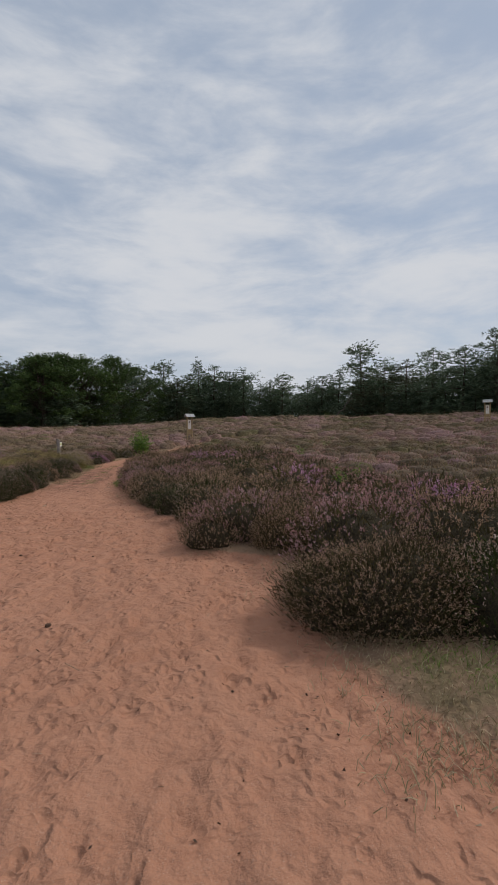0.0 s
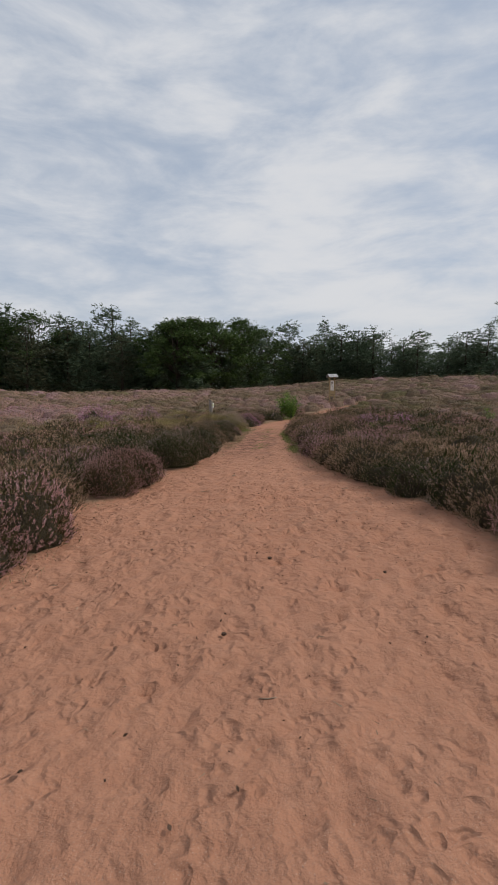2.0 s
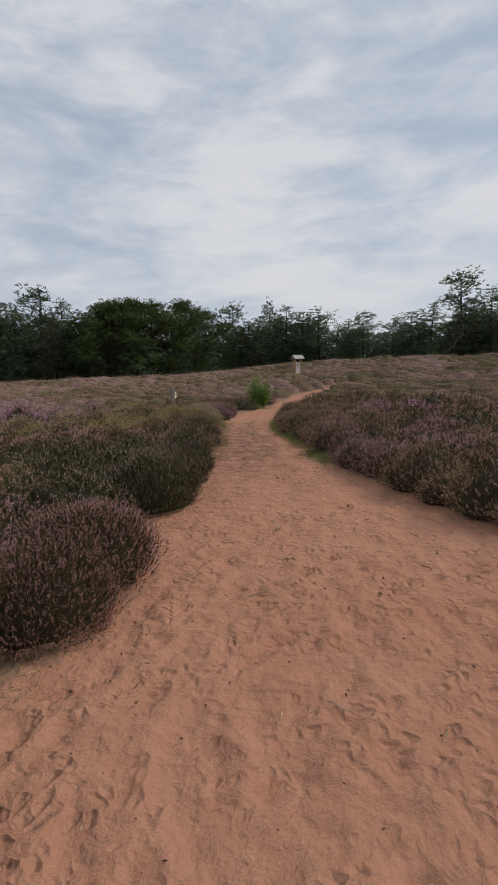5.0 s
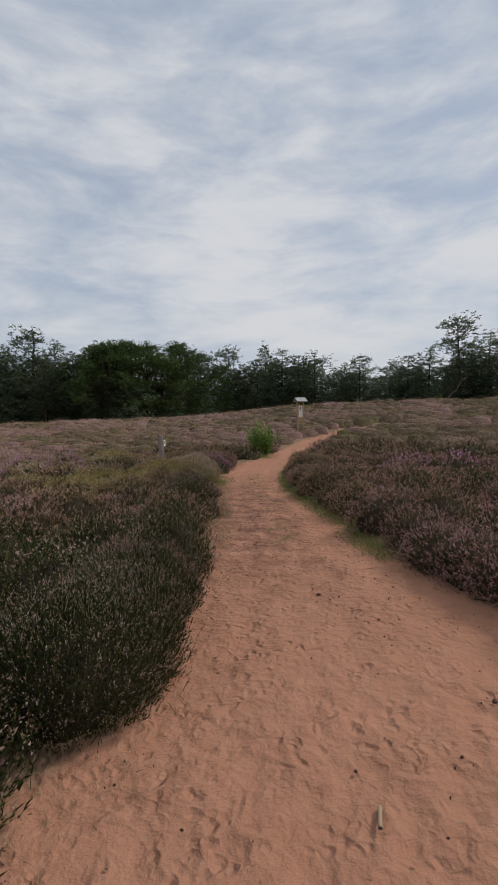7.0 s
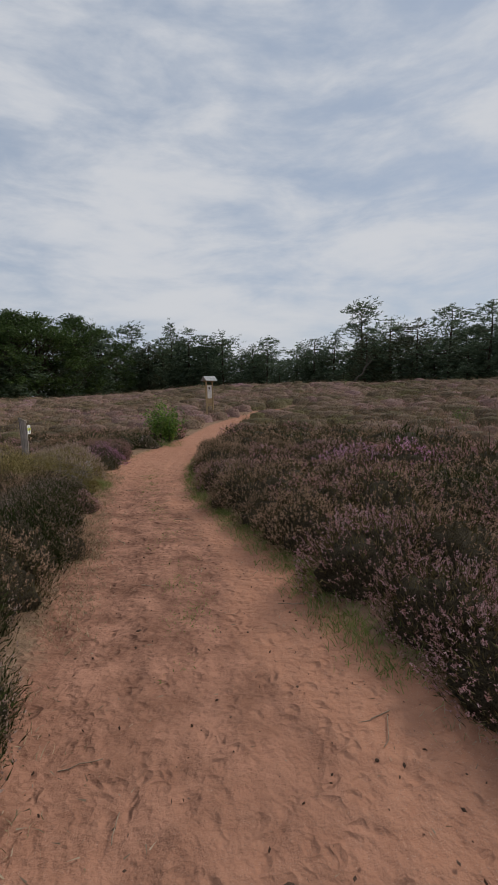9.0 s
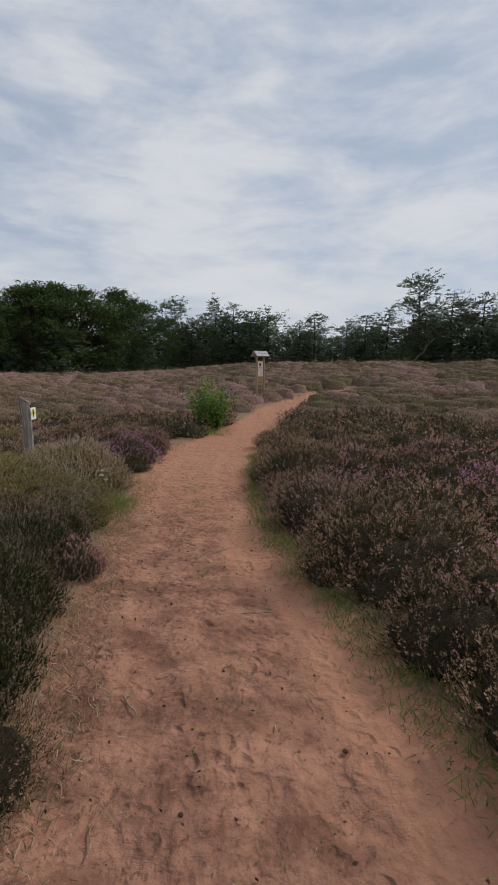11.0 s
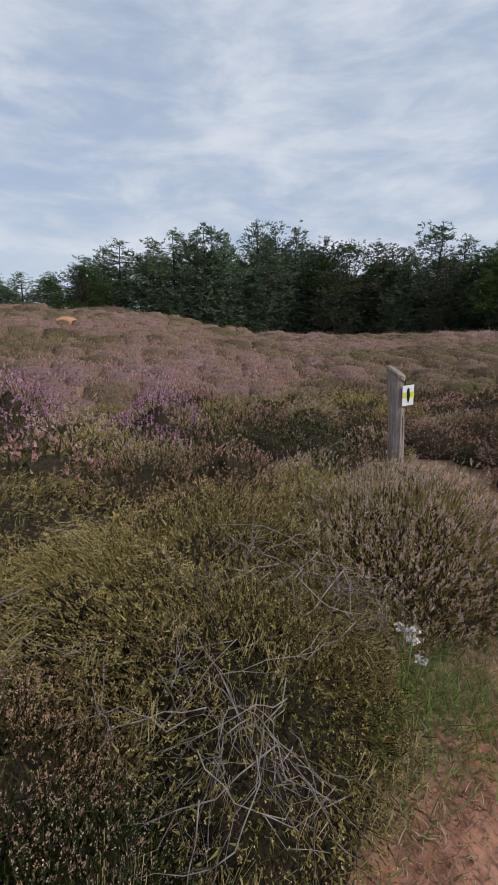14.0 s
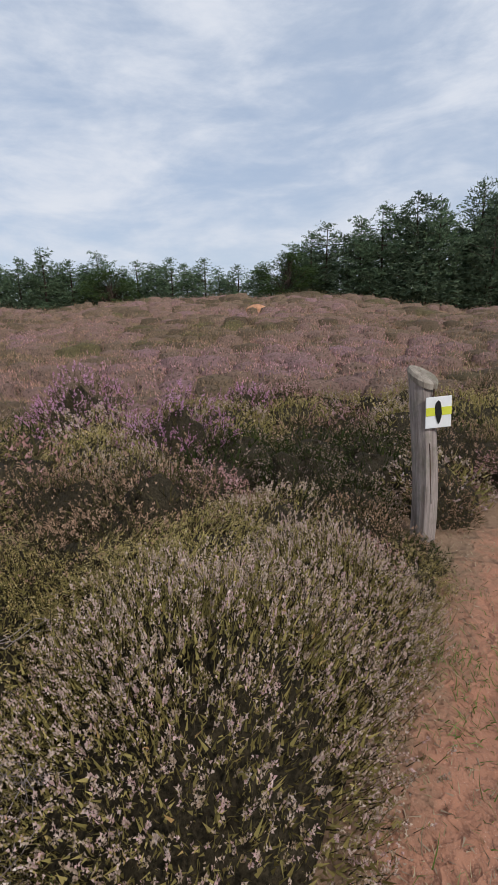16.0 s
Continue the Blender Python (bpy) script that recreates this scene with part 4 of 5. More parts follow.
def oak_meshes(seed, tall, spread):
    """A broad-leaved tree: forked limbs and a rounded, lumpy crown with gaps."""
    r = np.random.default_rng(seed)
    t = np.linspace(0, 1, 6)
    trunk = np.stack([0.3 * np.sin(t * 3 + seed), 0.2 * np.cos(t * 3), t * tall * 0.6], -1)
    wood = [tube(trunk, np.interp(t, (0, 1), (0.32, 0.12)), 6)]
    pts, size = [], []
    for _ in range(74):
        a, e = r.uniform(0, 6.28), r.uniform(-1.15, 1.5)
        c = np.array([math.cos(a) * math.cos(e) * spread * r.uniform(0.3, 1.0), math.sin(a) * math.cos(e) * spread * r.uniform(0.65, 1.0), tall * 0.52 + math.sin(e) * tall * 0.46 * r.uniform(0.85, 1.03)])
        s = trunk[r.integers(1, 6)]
        wood.append(tube(np.stack([s, (s + c) / 2 + (0, 0, 0.3), c]), [0.09, 0.05, 0.02], 3))
        n = 15
        pts.append(c + unit(r.normal(size=(n, 3))) * r.uniform(0.3, 1.15, (n, 1)) * (1.3, 1.3, 0.95))
        size.append(r.uniform(0.28, 0.5, n))
    return {"trunk": mesh_of("trunk", *join(wood), M_BARK), "crown": mesh_of("crown", *clumps(r, np.concatenate(pts), np.concatenate(size), 11, 0.9, 1.15), M_OAK)}


TREES = {
    "dense": [pine_meshes(s, 15, 4.2, 0.02, M_NEEDLE, 1.1, layers=15, peak=0.6) for s in (1, 2, 3)],
    "brownish": [pine_meshes(s, 15, 4.6, 0.02, M_NEEDLE2, 1.1, layers=13, peak=0.55) for s in (11, 12)],
    "open": [pine_meshes(21, 15, 3.2, 0.42, M_NEEDLE, 1.2, 0.03, layers=8, peak=0.75, limbs=1), pine_meshes(23, 15, 3.0, 0.3, M_NEEDLE, 1.2, -0.02, layers=9, peak=0.65, limbs=1)],
    "slim": [pine_meshes(s, 15, 3.3, 0.05, M_NEEDLE, 1.1, layers=14, peak=0.4) for s in (31, 32)],
    "young": [pine_meshes(s, 15, 4.0, 0.02, M_NEEDLE3, 1.1, layers=14, peak=0.5) for s in (61, 62)],
    "oak": [oak_meshes(s, 14, 5.4) for s in (41, 42)],
    "backing": [backing_meshes(s, 15, 4.6) for s in (51, 52, 53)],
}
KINDS = {
    "dense": ("pine_tree", "dark green Scots pine with dense crown down to the heath", "pine"),
    "brownish": ("pine_tree", "dark brownish-green Scots pine with low spreading boughs", "pine"),
    "open": ("pine_tree", "tall Scots pine with a sparse open crown", "pine"),
    "backing": ("pine_tree", "dark green pine within the close-grown wood", "pine"),
    "slim": ("pine_tree", "slim dark green pine with a pointed top", "pine"),
    "young": ("pine_tree", "young bluish-green pine, branched down to the heath", "pine"),
    "oak": ("oak_tree", "dark green oak with a broad rounded crown", "oak"),
}
grown = {}
REAL_H = {kind: max(v.co.z for v in made[0]["crown"].vertices) for kind, made in TREES.items()}


def tree(kind, x, y, top_z, wide=1.0, turn=None):
    v = int(rng.integers(len(TREES[kind])))
    z = float(land(x, y)) - 0.1
    s = (top_z - z) / REAL_H[kind]
    m = pose(x, y, z, 0, 0, rng.uniform(0, 360) if turn is None else turn)
    name, label, cat = KINDS[kind]
    if (kind, v) in grown:
        ob = copy_thing(grown[kind, v], m)
    else:
        ob = new(name)
        for k, me in TREES[kind][v].items():
            new(k, me).parent = ob
        tagged(ob, label, cat, "trees round the heath")
        grown[kind, v] = ob
        ob.matrix_basis = m
    w = (s ** 0.5) * wide
    ob.scale = (w, w, s)


# the wood's edge: kind, place and top, from the east round by the north to the west
EAST_WOOD = (("dense", 37, 58, 12.5), ("open", 36.4, 68, 15.2), ("dense", 34.2, 63.3, 12.2), ("dense", 32.2, 69, 12.7), ("dense", 29.9, 74.9, 13.3), ("brownish", 27.5, 79.9, 12.3),
             ("dense", 24.9, 84.4, 13.2), ("open", 22.1, 89.9, 17.2), ("brownish", 21.5, 86, 11.2), ("slim", 19, 96.7, 12.9), ("dense", 16.3, 101, 12.2), ("dense", 13.7, 106, 11.8),
             ("open", 8.3, 113, 14.3), ("slim", 5.6, 116, 13), ("dense", 2.9, 117.8, 12.2), ("dense", 41, 50, 12.5), ("brownish", 44, 42, 12.5))
NORTH_WOOD = (("dense", -1.4, 121, 17.0), ("dense", -5, 124, 16.8), ("open", -9.2, 125, 18.8), ("slim", -13.8, 125, 20.0), ("dense", -15.5, 121, 15.8), ("brownish", -18.5, 119, 14.5), ("open", -23, 125, 20.2),
              ("oak", -27.5, 112, 17.2), ("oak", -30.3, 103, 18), ("oak", -34.8, 95, 16.9), ("oak", -39.4, 88, 16.3), ("oak", -42.5, 92, 16.4), ("oak", -37.2, 92.5, 17.0), ("slim", -43.8, 88, 14.6),
              ("brownish", -48.5, 93, 15.2), ("brownish", -50.5, 86, 13.2), ("slim", -52.8, 94.6, 18.2), ("open", -57, 93, 20.8), ("dense", -59, 88, 15.5), ("brownish", -63, 86, 15.5))
WEST_WOOD = (("dense", -63.2, 92, 17.4), ("open", -66.4, 88.8, 18.9), ("brownish", -68, 80, 15), ("oak", -71.4, 86, 19.3), ("slim", -75.8, 83.5, 20.6), ("slim", -80, 80.6, 22.8), ("dense", -81.8, 76.7, 22.5), ("slim", -82.1, 72, 23), ("dense", -78, 72, 17.5),
             ("young", -82.1, 65, 20.4), ("dense", -82.7, 61.4, 21.2), ("young", -85.4, 56.4, 20.6), ("young", -87, 53.2, 18.6), ("open", -90.3, 48.2, 18.6), ("young", -91.8, 45.6, 17.4), ("oak", -89, 40.5, 13.6),
             ("young", -93.4, 42.8, 15.8), ("young", -102, 33.5, 13.5), ("young", -106.5, 27.2, 15.5), ("young", -109.5, 20.4, 16.2))
SOUTH_WOOD = (("young", -112, 13.3, 16.2), ("oak", -108, 8, 14), ("young", -112.5, 5.3, 18), ("young", -112, -0.4, 16.6), ("young", -111, -5.4, 18.6), ("young", -110, -10, 17), ("young", -109, -16, 16.5), ("young", -106, -22, 17))
FRONT = EAST_WOOD + NORTH_WOOD + WEST_WOOD + SOUTH_WOOD
for kind, x, y, top in FRONT:
    tree(kind, x, y, top * (1.08 if x > 2 else 1.03), 1.5 if kind == "oak" else 1.28)
for (k0, x0, y0, t0), (k1, x1, y1, t1) in zip(WEST_WOOD[-4:] + SOUTH_WOOD, (WEST_WOOD[-4:] + SOUTH_WOOD)[1:]):
    tree("young", (x0 + x1) / 2 - 3, (y0 + y1) / 2 + rng.normal(0, 0.8), (t0 + t1) / 2 - rng.uniform(-0.3, 1.2), 1.25)
# a second row closes the gaps below the tops
for (k0, x0, y0, t0), (k1, x1, y1, t1) in zip(FRONT, FRONT[1:]):
    if math.hypot(x1 - x0, y1 - y0) > 14:
        continue
    mx, my = (x0 + x1) / 2, (y0 + y1) / 2
    d = math.hypot(mx + 5, my - 12)
    for push in (-1.0, 3.0, 8.0):
        q = 1 + push / d
        tree("backing", -5 + (mx + 5) * q + rng.normal(0, 0.7), 12 + (my - 12) * q + rng.normal(0, 0.7), min(t0, t1) * (rng.uniform(0.55, 0.68) if push < 0 else rng.uniform(0.86, 1.01)), 1.2)

# the leaning dead trunk at the wood's edge


def fallen_trunk():
    r = np.random.default_rng(5)
    t = np.linspace(0, 1, 7)[:, None]
    a, b = np.array([11.5, 62.5, float(land(11.5, 62.5)) - 0.1]), np.array([14.4, 63.7, float(land(14.4, 63.7)) + 3.0])
    p = a + (b - a) * t + r.normal(size=(7, 3)) * 0.08
    top = new("leaning_trunk")
    part("trunk", tube(p, np.linspace(0.10, 0.04, 7), 6), M_STEM, top)
    for k in (3, 4, 5):
        part("branch", tube(np.stack([p[k], p[k] + (0.5, 0.2, 0.9), p[k] + (0.6, 0.4, 1.6)]), [0.035, 0.025, 0.012], 4), M_STEM, top)
    tagged(top, "leaning bare dead pine trunk at the wood's edge", "dead tree")


fallen_trunk()

# ---- notice boards ----


def notice_board(x, y, turn):
    top = new("notice_board")
    for sx in (-0.27, 0.27):
        part("post", box(bmesh.new(), (0.10, 0.10, 2.05), (sx, 0, 1.0), bevel=0.008), M_PLANK, top, "yellowish squared timber post")
    panel = part("panel", box(bmesh.new(), (0.44, 0.035, 1.05), (0, 0.0, 1.33), bevel=0.004), M_PLANK, top, "pale wooden back panel")
    part("notice", box(bmesh.new(), (0.36, 0.008, 0.72), (0, -0.0225, 1.46)), M_PAPER, panel, "pale notice sheet")
    for dx, dz, w, h in ((-0.02, 1.66, 0.13, 0.14), (0.05, 1.50, 0.05, 0.05), (-0.06, 1.52, 0.05, 0.06), (0.03, 1.40, 0.04, 0.03)):
        part("print", box(bmesh.new(), (w, 0.004, h), (dx, -0.029, dz)), M_CLOD, panel, "dark illegible print")
    part("rail", box(bmesh.new(), (0.44, 0.06, 0.09), (0, 0, 0.72), bevel=0.006), M_PLANK, top)
    for side in (-1, 1):
        tilt = Matrix.Rotation(radians(38) * side, 4, "X")
        for i in range(4):
            c = tilt @ Vector((0, -0.06 * side - 0.105 * i * side, 0))
            part("roof_board", box(bmesh.new(), (0.98, 0.098, 0.022), (c.x, c.y, 2.32 + c.z + 0.004 * (i % 2)), tilt, 0.003), M_ROOF, top, "weathered grey roof board")
    for sx in (-0.27, 0.27):
        part("rafter", box(bmesh.new(), (0.05, 0.62, 0.06), (sx, 0, 2.06), bevel=0.004), M_PLANK, top)
    top.matrix_basis = pose(x, y, float(land(x, y)) - 0.05, 0, 0, turn)
    top.scale = (0.76, 0.85, 1.0)
    return tagged(top, "wooden notice board with a small grey board roof in the heath", "notice board")


notice_board(-4.72, 36.43, 33)
notice_board(20.6, 39.6, -20)

# ---- the marker post ----


def marker_post(x, y):
    r = np.random.default_rng(9)
    top = new("marker_post")
    bm = bmesh.new()
    rings = []
    for i in range(13):
        q = i / 12
        z = -0.15 + q * 1.40
        ring = []
        for j in range(16):
            a = j / 16 * 2 * math.pi
            k = 0.088 + 0.006 * math.sin(3 * a + 1) + 0.004 * math.sin(7 * a + q * 3) + 0.010 * math.sin(q * 5 + a)
            k *= 0.96 + 0.10 * (1 - q)
            zz = z
            if i == 12:
                zz += 0.05 * math.sin(a - 0.6) + 0.015
            ring.append(bm.verts.new((math.cos(a) * k + 0.035 * math.sin(q * 3.1), math.sin(a) * k * 0.9, zz)))
        rings.append(ring)
    for a, b in zip(rings, rings[1:]):
        for j in range(16):
            bm.faces.new((a[j], a[(j + 1) % 16], b[(j + 1) % 16], b[j]))
    shaft = part("shaft", bm, M_POST, top, "grey weathered split oak")
    bm = bmesh.new()
    rim = []
    for lift, wide in ((0.004, 1.03), (0.040, 1.10), (0.058, 0.96)):
        ring = []
        for j in range(16):
            a = j / 16 * 2 * math.pi
            k = (0.094 + 0.006 * math.sin(3 * a + 1)) * wide
            ring.append(bm.verts.new((math.cos(a) * k + 0.003, math.sin(a) * k * 0.92, 1.262 + 0.05 * math.sin(a - 0.6) + lift - 0.004)))
        rim.append(ring)
    for a, b in zip(rim, rim[1:]):
        for j in range(16):
            bm.faces.new((a[j], a[(j + 1) % 16], b[(j + 1) % 16], b[j]))
    bm.faces.new(rim[-1])
    bm.faces.new(rim[0][::-1])
    part("cap", bm, M_TOP, top, "sawn slanting top")
    # the deep cracks below the top
    part("crack", box(bmesh.new(), (0.007, 0.012, 0.11), (0.030, -0.088, 1.17), Matrix.Rotation(radians(8), 4, "Y")), M_CLOD, top)
    part("crack", box(bmesh.new(), (0.005, 0.012, 0.42), (0.026, -0.086, 0.66), Matrix.Rotation(radians(-3), 4, "Y")), M_CLOD, top)
    sign = part("sign", box(bmesh.new(), (0.185, 0.006, 0.20), (0.060, -0.108, 1.075), bevel=0.002), M_WHITE, top, "white waymark plate")
    part("stripe", box(bmesh.new(), (0.184, 0.002, 0.052), (0.060, -0.1125, 1.082)), M_YELLOW, sign, "yellow stripe")
    bm = bmesh.new()
    outline = [(0.000, 0.078), (0.014, 0.066), (0.020, 0.040), (0.026, 0.000), (0.024, -0.030), (0.012, -0.066), (0.002, -0.074), (-0.008, -0.050), (-0.020, -0.010), (-0.024, 0.030), (-0.020, 0.058), (-0.010, 0.070)]
    fr = [bm.verts.new((0.054 + u, -0.1160, 1.075 + v)) for u, v in outline]
    bk = [bm.verts.new((0.054 + u, -0.1140, 1.075 + v)) for u, v in outline]
    bm.faces.new(fr)
    bm.faces.new(bk[::-1])
    for j in range(12):
        bm.faces.new((fr[j], bk[j], bk[(j + 1) % 12], fr[(j + 1) % 12]))
    bmesh.ops.recalc_face_normals(bm, faces=bm.faces[:])
    part("emblem", bm, M_BLACK, sign, "plain black shape")
    top.matrix_basis = pose(x, y, float(land(x, y)) - 0.17, 0, -1.5, 90)
    top.scale = (0.95, 0.95, 1.0)
    tagged(top, "weathered round oak post with a white and yellow waymark plate", "marker post")


marker_post(-8.915, 21.42)

# ---- shrub, saplings, flowers, grass ----


def leafy(name, x, y, wide, tall, leaves, size, label, mat, seed, category):
    r = np.random.default_rng(seed)
    top = new(name)
    wood, pts = [], []
    for _ in range(max(4, leaves // 110)):
        a = r.uniform(0, 6.28)
        end = np.array([math.cos(a) * wide * r.uniform(0.2, 0.9), math.sin(a) * wide * r.uniform(0.2, 0.9), tall * r.uniform(0.5, 1.0)])
        mid_ = end * (0.35, 0.35, 0.55)
        wood.append(tube(np.stack([np.array([0, 0, -0.05]), mid_, end]), [0.012, 0.008, 0.003], 4))
        t = r.uniform(-0.6, 1, 90)[:, None]
        pts.append(mid_ * (1 - t) + end * t + r.normal(size=(90, 3)) * (0.13 * wide + 0.03))
    pts = np.concatenate(pts)[:leaves]
    pts[:, 2] = np.maximum(pts[:, 2], 0.04)
    part("branches", join(wood), M_STEM, top)
    part("leaves", diamonds(pts, r.uniform(0.6, 1.2, len(pts)) * size, r), mat, top)
    top.matrix_basis = pose(x, y, float(land(x, y)) - 0.02)
    tagged(top, label, category)


leafy("green_shrub", -6.14, 26.6, 0.62, 1.35, 2600, 0.045, "bright green leafy shrub at the bend of the path", M_SHRUB, 3, "shrub")
leafy("green_shrub", -6.62, 26.9, 0.5, 1.5, 1200, 0.04, "bright green leafy shrub at the bend of the path", M_SHRUB, 4, "shrub")
for i, (x, y, w, h) in enumerate(((1.9, 9.6, 0.16, 0.62), (2.6, 11.2, 0.2, 0.66), (2.3, 20.5, 0.3, 0.8), (-2.0, 17.4, 0.14, 0.6), (4.5, 27, 0.5, 0.9), (-21, 33, 0.5, 0.8), (10, 60, 0.7, 2.0))):
    leafy("birch_seedling", x, y, w, h, 220, 0.026, "small bright green birch seedling among the heather", M_SHRUB, 30 + i, "seedling")


def white_flower(x, y):
    r = np.random.default_rng(2)
    top = new("white_flower")
    heads = ((0.02, 0.0, 0.46), (0.0, 0.03, 0.40), (0.05, 0.02, 0.35), (-0.015, -0.02, 0.465))
    for hx, hy, hz in heads:
        part("stalk", tube(np.stack([np.array([0, 0, -0.03]), np.array([hx * 0.4, hy * 0.4, hz * 0.55]), np.array([hx, hy, hz])]), [0.003, 0.0025, 0.002], 4), M_GRASS, top)
        a = r.uniform(0, 6.28, 42)
        q = np.sqrt(r.uniform(0, 1, 42)) * 0.024
        c = np.stack([hx + np.cos(a) * q, hy + np.sin(a) * q, hz + 0.008 - q * 0.25 + r.normal(0, 0.004, 42)], -1)
        part("flower_head", diamonds(c, np.full(42, 0.0075), r), M_PETAL, top, "cluster of small white flowers")
    k = 30
    base = np.stack([r.normal(0, 0.01, k), r.normal(0, 0.01, k), r.uniform(0.05, 0.3, k)], -1)
    part("leaves", blades(base, unit(r.normal(size=(k, 3)) + (0, 0, 0.5)), np.full(k, 0.06), np.full(k, 0.008), r), M_GRASS, top)
    top.matrix_basis = pose(x, y, float(land(x, y)))
    tagged(top, "white-flowered yarrow at the edge of the path", "flower")


white_flower(-6.88, 18.90)


def grass(name, spots, mat, label, seed, tall, count, spread):
    """Tufts of bent blades; each spot is a place and a size."""
    r = np.random.default_rng(seed)
    s = np.array(spots)
    k = np.repeat(np.arange(len(s)), count)
    n = len(k)
    base = np.stack([s[k, 0] + r.normal(0, spread, n), s[k, 1] + r.normal(0, spread, n), np.zeros(n)], -1)
    base[:, 2] = land(base[:, 0], base[:, 1]) - 0.01
    way_ = unit(np.stack([r.normal(0, 0.6, n), r.normal(0, 0.6, n), np.ones(n)], -1))
    ln = tall * s[k, 2] * r.uniform(0.5, 1.2, n)
    side = unit(np.cross(way_, r.normal(size=(n, 3)))) * 0.0022
    mid_ = base + way_ * (ln * 0.55)[:, None]
    tip = mid_ + unit(way_ * (1, 1, 0.45) + r.normal(0, 0.25, (n, 3))) * (ln * 0.5)[:, None]
    v = np.stack([base - side, base + side, mid_ + side * 0.8, mid_ - side * 0.8, tip], 1).reshape(-1, 3)
    q = np.arange(n)[:, None] * 5
    f = np.stack([q + (0, 1, 2), q + (0, 2, 3), q + (3, 2, 4)], 1).reshape(-1, 3)
    ob = new(name, mesh_of(name, v, f, mat))
    tagged(ob, label, "grass", kind="stuff")


g = np.random.default_rng(17)
edge_tufts = []
for y in np.arange(13.0, 23, 0.03):
    edge_tufts.append((float(right_edge(y)) + g.uniform(-0.04, 0.26), y, g.uniform(0.35, 1.0)))
for _ in range(60):
    y = g.uniform(13, 22)
    edge_tufts.append(((float(right_edge(y)) + float(left_edge(y))) / 2 + g.normal(0, 0.12), y, g.uniform(0.1, 0.35)))
for y in np.arange(17.2, 25, 0.25):
    edge_tufts.append((float(left_edge(y)) - g.uniform(0.1, 0.4), y, g.uniform(0.3, 0.9)))
for _ in range(60):
    edge_tufts.append((-6.95 + g.normal(0, 0.14), 19.05 + g.normal(0, 0.25), g.uniform(0.7, 1.3)))
for _ in range(26):
    a = g.uniform(0, 1)
    edge_tufts.append((-7.35 - 0.8 * a + g.normal(0, 0.10), 20.75 + 0.3 * a + g.normal(0, 0.16), g.uniform(0.4, 0.9)))
for _ in range(40):
    edge_tufts.append((-6.6 + g.normal(0, 0.5), 25.9 + g.normal(0, 0.25), g.uniform(0.7, 1.6)))
for _ in range(16):
    edge_tufts.append((g.uniform(0.9, 2.2), g.uniform(2.3, 2.95), g.uniform(0.3, 0.8)))
grass("green_grass", edge_tufts, M_GRASS, "short green grass along the path's edge", 5, 0.13, 34, 0.075)
dry = []
for _ in range(300):
    y = g.uniform(1.2, 24)
    side = g.random() < 0.5
    x = float(right_edge(y)) + g.uniform(-0.08, 0.25) if side else float(left_edge(y)) - g.uniform(-0.08, 0.25)
    dry.append((x, y, g.uniform(0.3, 1.0)))
for _ in range(90):
    dry.append((g.uniform(0.5, 1.9), g.uniform(1.6, 3.1), g.uniform(0.4, 1.1)))
for _ in range(260):
    y = g.uniform(15, 20.3)
    dry.append((float(left_edge(y)) - g.uniform(-0.12, 0.4), y, g.uniform(0.3, 0.9)))
for _ in range(200):
    t = g.uniform(0, 1)
    dry.append((-6.9 - 2.2 * t + g.normal(0, 0.2), 20.0 + 1.6 * t + g.normal(0, 0.28), g.uniform(0.25, 0.7)))
for _ in range(110):
    dry.append((g.uniform(0.5, 2.3), g.uniform(1.7, 2.9), g.uniform(0.4, 1.0)))
for _ in range(420):
    y = g.uniform(13.6, 19.6)
    dry.append((float(left_edge(y)) + g.uniform(-0.32, 0.10), y, g.uniform(0.3, 0.75)))
grass("dry_grass", dry, M_DRYGRASS, "thin dry grass along the path's edge", 6, 0.10, 14, 0.10)

# ---- small things on the sand ----


def clod_mesh(seed):
    r = np.random.default_rng(seed)
    bm = bmesh.new()
    bmesh.ops.create_icosphere(bm, subdivisions=1, radius=1)
    for v in bm.verts:
        v.co *= r.uniform(0.7, 1.2)
        v.co.z *= 0.7
    me = bpy.data.meshes.new("clod")
    bm.to_mesh(me)
    bm.free()
    me.materials.append(M_CLOD)
    return me


CLODS = [clod_mesh(s) for s in (1, 2, 3)]


def on_sand(x, y):
    return float(land(x, y))


placed = [(-1.53, 3.41, 0.026), (-2.82, 5.59, 0.022), (-1.88, 5.44, 0.016), (-3.93, 5.6, 0.014), (-4.52, 12.03, 0.02), (-5.25, 13.75, 0.02), (-4.78, 15.53, 0.012), (-2.81, 4.28, 0.02), (-3.6, 10.5, 0.018)]
for _ in range(80):
    y = g.uniform(0.8, 22)
    placed.append((g.uniform(float(left_edge(y)) + 0.05, float(right_edge(y)) - 0.05), y, g.uniform(0.005, 0.012)))
for i, (x, y, s) in enumerate(placed):
    ob = new("clod", CLODS[i % 3])
    ob.matrix_basis = pose(x, y, on_sand(x, y) + s * 0.25, 0, 0, g.uniform(0, 360))
    ob.scale = (s, s * g.uniform(0.8, 1.3), s)
    tagged(ob, "small dark clod lying on the reddish sand", "clod", "clods on the sand")


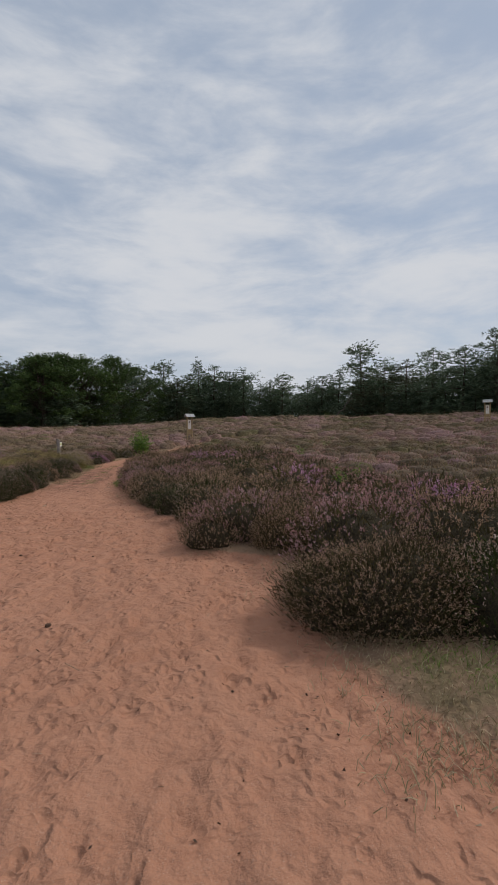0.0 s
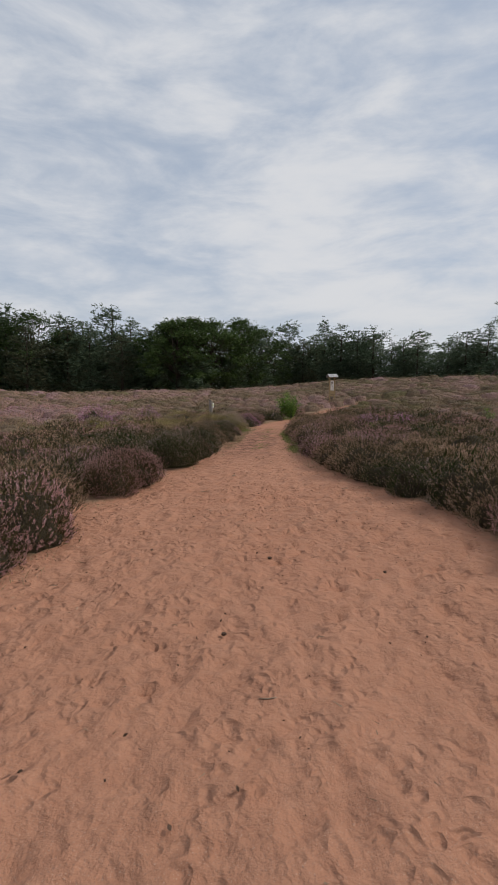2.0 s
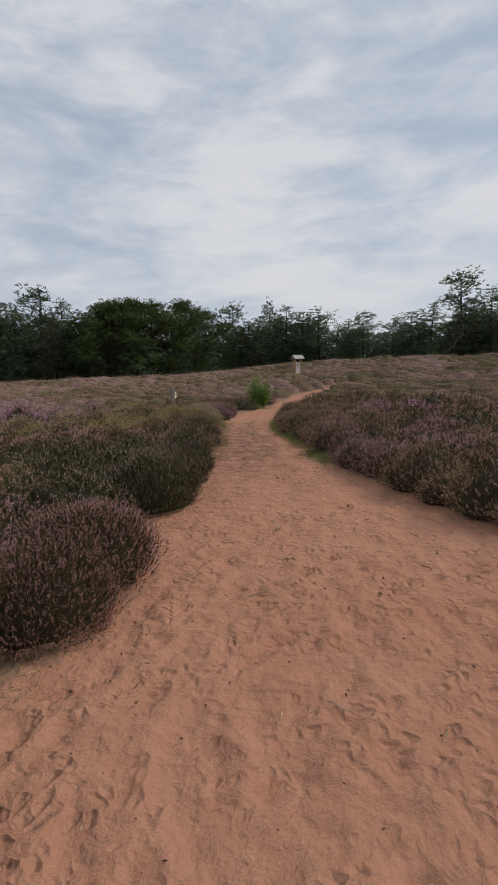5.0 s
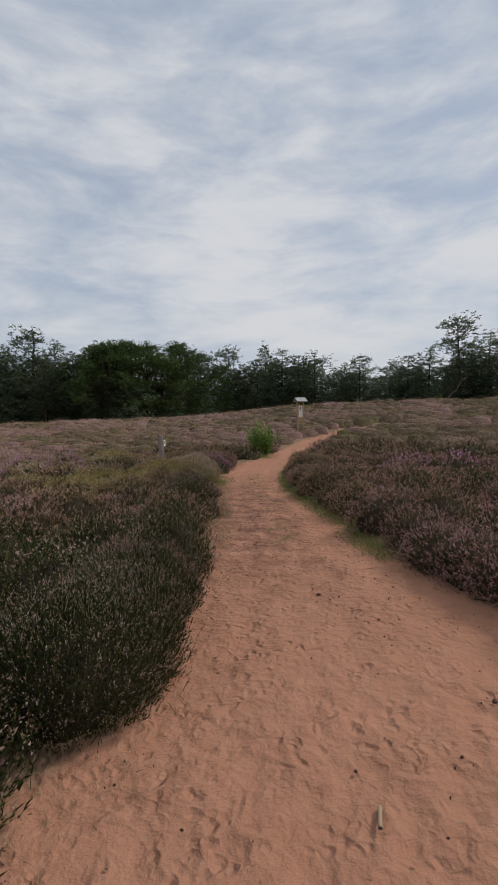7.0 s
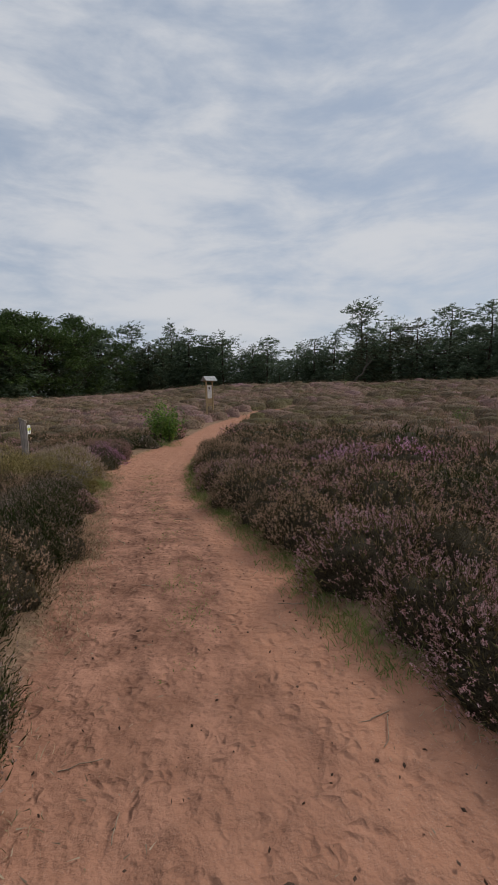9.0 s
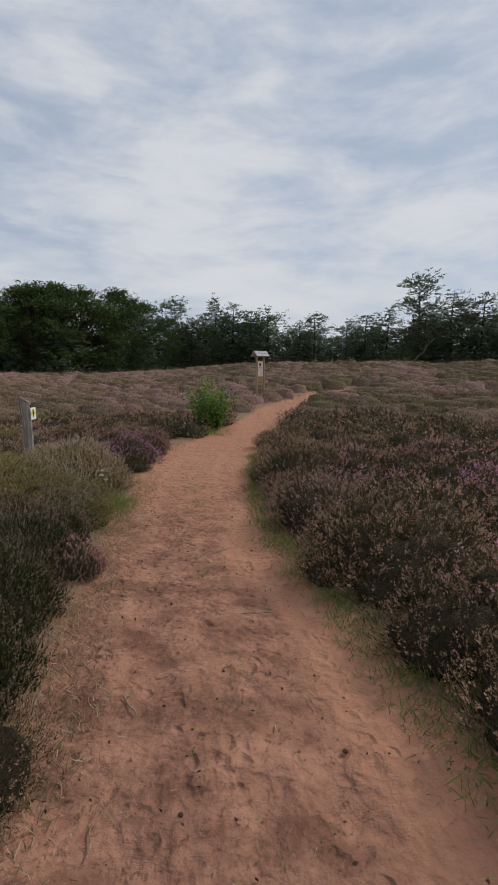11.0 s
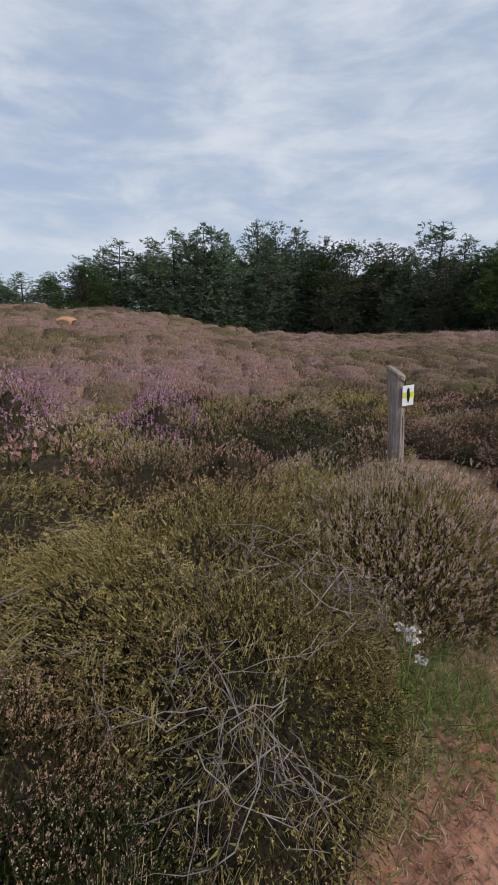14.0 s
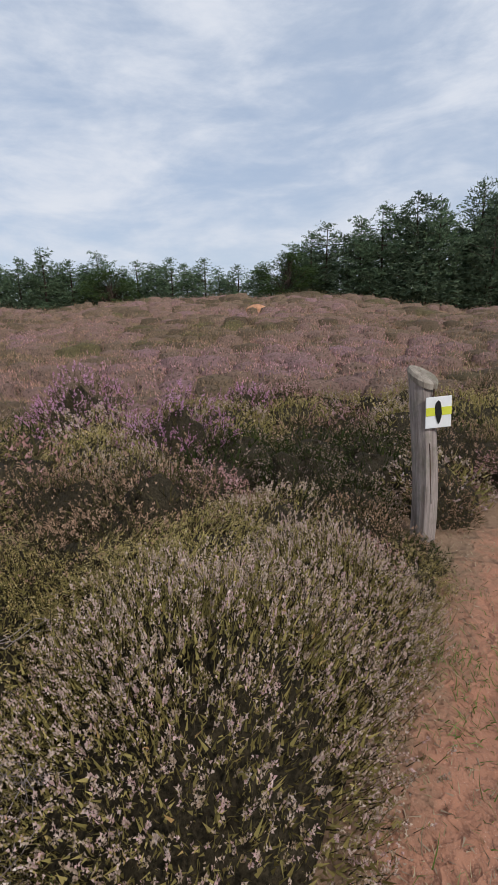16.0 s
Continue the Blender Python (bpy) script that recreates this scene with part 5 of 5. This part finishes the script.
def twig(x, y, ln, a, thick=0.004, mat=M_TWIG, label="thin dry twig lying on the sand"):
    r = np.random.default_rng(int(abs(x * 100 + y * 1000)))
    t = np.linspace(-0.5, 0.5, 5)
    p = np.stack([np.cos(a) * t * ln, np.sin(a) * t * ln, 0 * t], -1) + r.normal(size=(5, 3)) * (ln * 0.03, ln * 0.03, 0.001)
    ob = new("twig", mesh_of("twig", *tube(p, np.full(5, thick), 5), mat))
    ob.matrix_basis = pose(x, y, on_sand(x, y) + thick * 1.2)
    tagged(ob, label, "twig", "twigs on the sand")


twig(-4.36, 9.68, 0.10, 1.45, 0.010, M_CHIP, "short pale piece of peeled wood on the sand")
for _ in range(46):
    y = g.uniform(1, 21.5)
    twig(g.uniform(float(left_edge(y)), float(right_edge(y))), y, g.uniform(0.06, 0.22), g.uniform(0, 3.1), g.uniform(0.002, 0.0045))


def chips():
    """Crumbs, needles and chips strewn over the sand and, thickly, over the spur."""
    r = np.random.default_rng(23)
    y = r.uniform(0.5, 22, 2600)
    edge = r.random(2600) < 0.6
    l, rt = left_edge(y), right_edge(y)
    x = np.where(edge, np.where(r.random(2600) < 0.5, l + np.abs(r.normal(0, 0.3, 2600)) - 0.1, rt - np.abs(r.normal(0, 0.3, 2600)) + 0.1), l + (rt - l) * r.random(2600))
    t = r.random(900)
    x = np.concatenate([x, -6.7 - 2.4 * t + r.normal(0, 0.25, 900)])
    y = np.concatenate([y, 20.2 + 1.6 * t + r.normal(0, 0.3, 900)])
    n = len(x)
    c = np.stack([x, y, land(x, y) + 0.006], -1)
    a = r.uniform(0, 6.28, n)
    d = np.stack([np.cos(a), np.sin(a), r.normal(0, 0.12, n)], -1)
    ln = r.uniform(0.012, 0.05, n)
    ob = new("wood_crumbs", mesh_of("wood_crumbs", *blades(c, d, ln, r.uniform(0.003, 0.008, n), r), M_CHIP))
    tagged(ob, "pale crumbs of bark, straw and wood on the sand", "litter", kind="stuff")
    m = 1500
    y = r.uniform(0.5, 21, m)
    l, rt = left_edge(y), right_edge(y)
    x = l + (rt - l) * r.random(m)
    c = np.stack([x, y, land(x, y) + 0.004], -1)
    ob = new("dark_crumbs", mesh_of("dark_crumbs", *diamonds(c, r.uniform(0.003, 0.013, m), r), M_CLOD))
    tagged(ob, "fine dark crumbs of soil on the sand", "litter", kind="stuff")


chips()


def sand_bank():
    """The bare spot where the sand breaks through on the western rise."""
    r = np.random.default_rng(77)
    v, f = dome_core(r, 0.85, 0.5, 7, 18)
    v[:, 2] -= 0.25 * (v[:, 2] < 0.0)
    top = new("sand_bank", mesh_of("sand_bank", v, f, M_BANK, True))
    top.location = (-40.6, 26.0, float(land(-40.6, 26.0)) + 0.10)
    tagged(top, "small bare bank of orange sand among the heather", "sand bank")


M_BANK = mottled("bare_bank_sand", (0.44, 0.21, 0.11), (0.62, 0.33, 0.19), 6)
sand_bank()
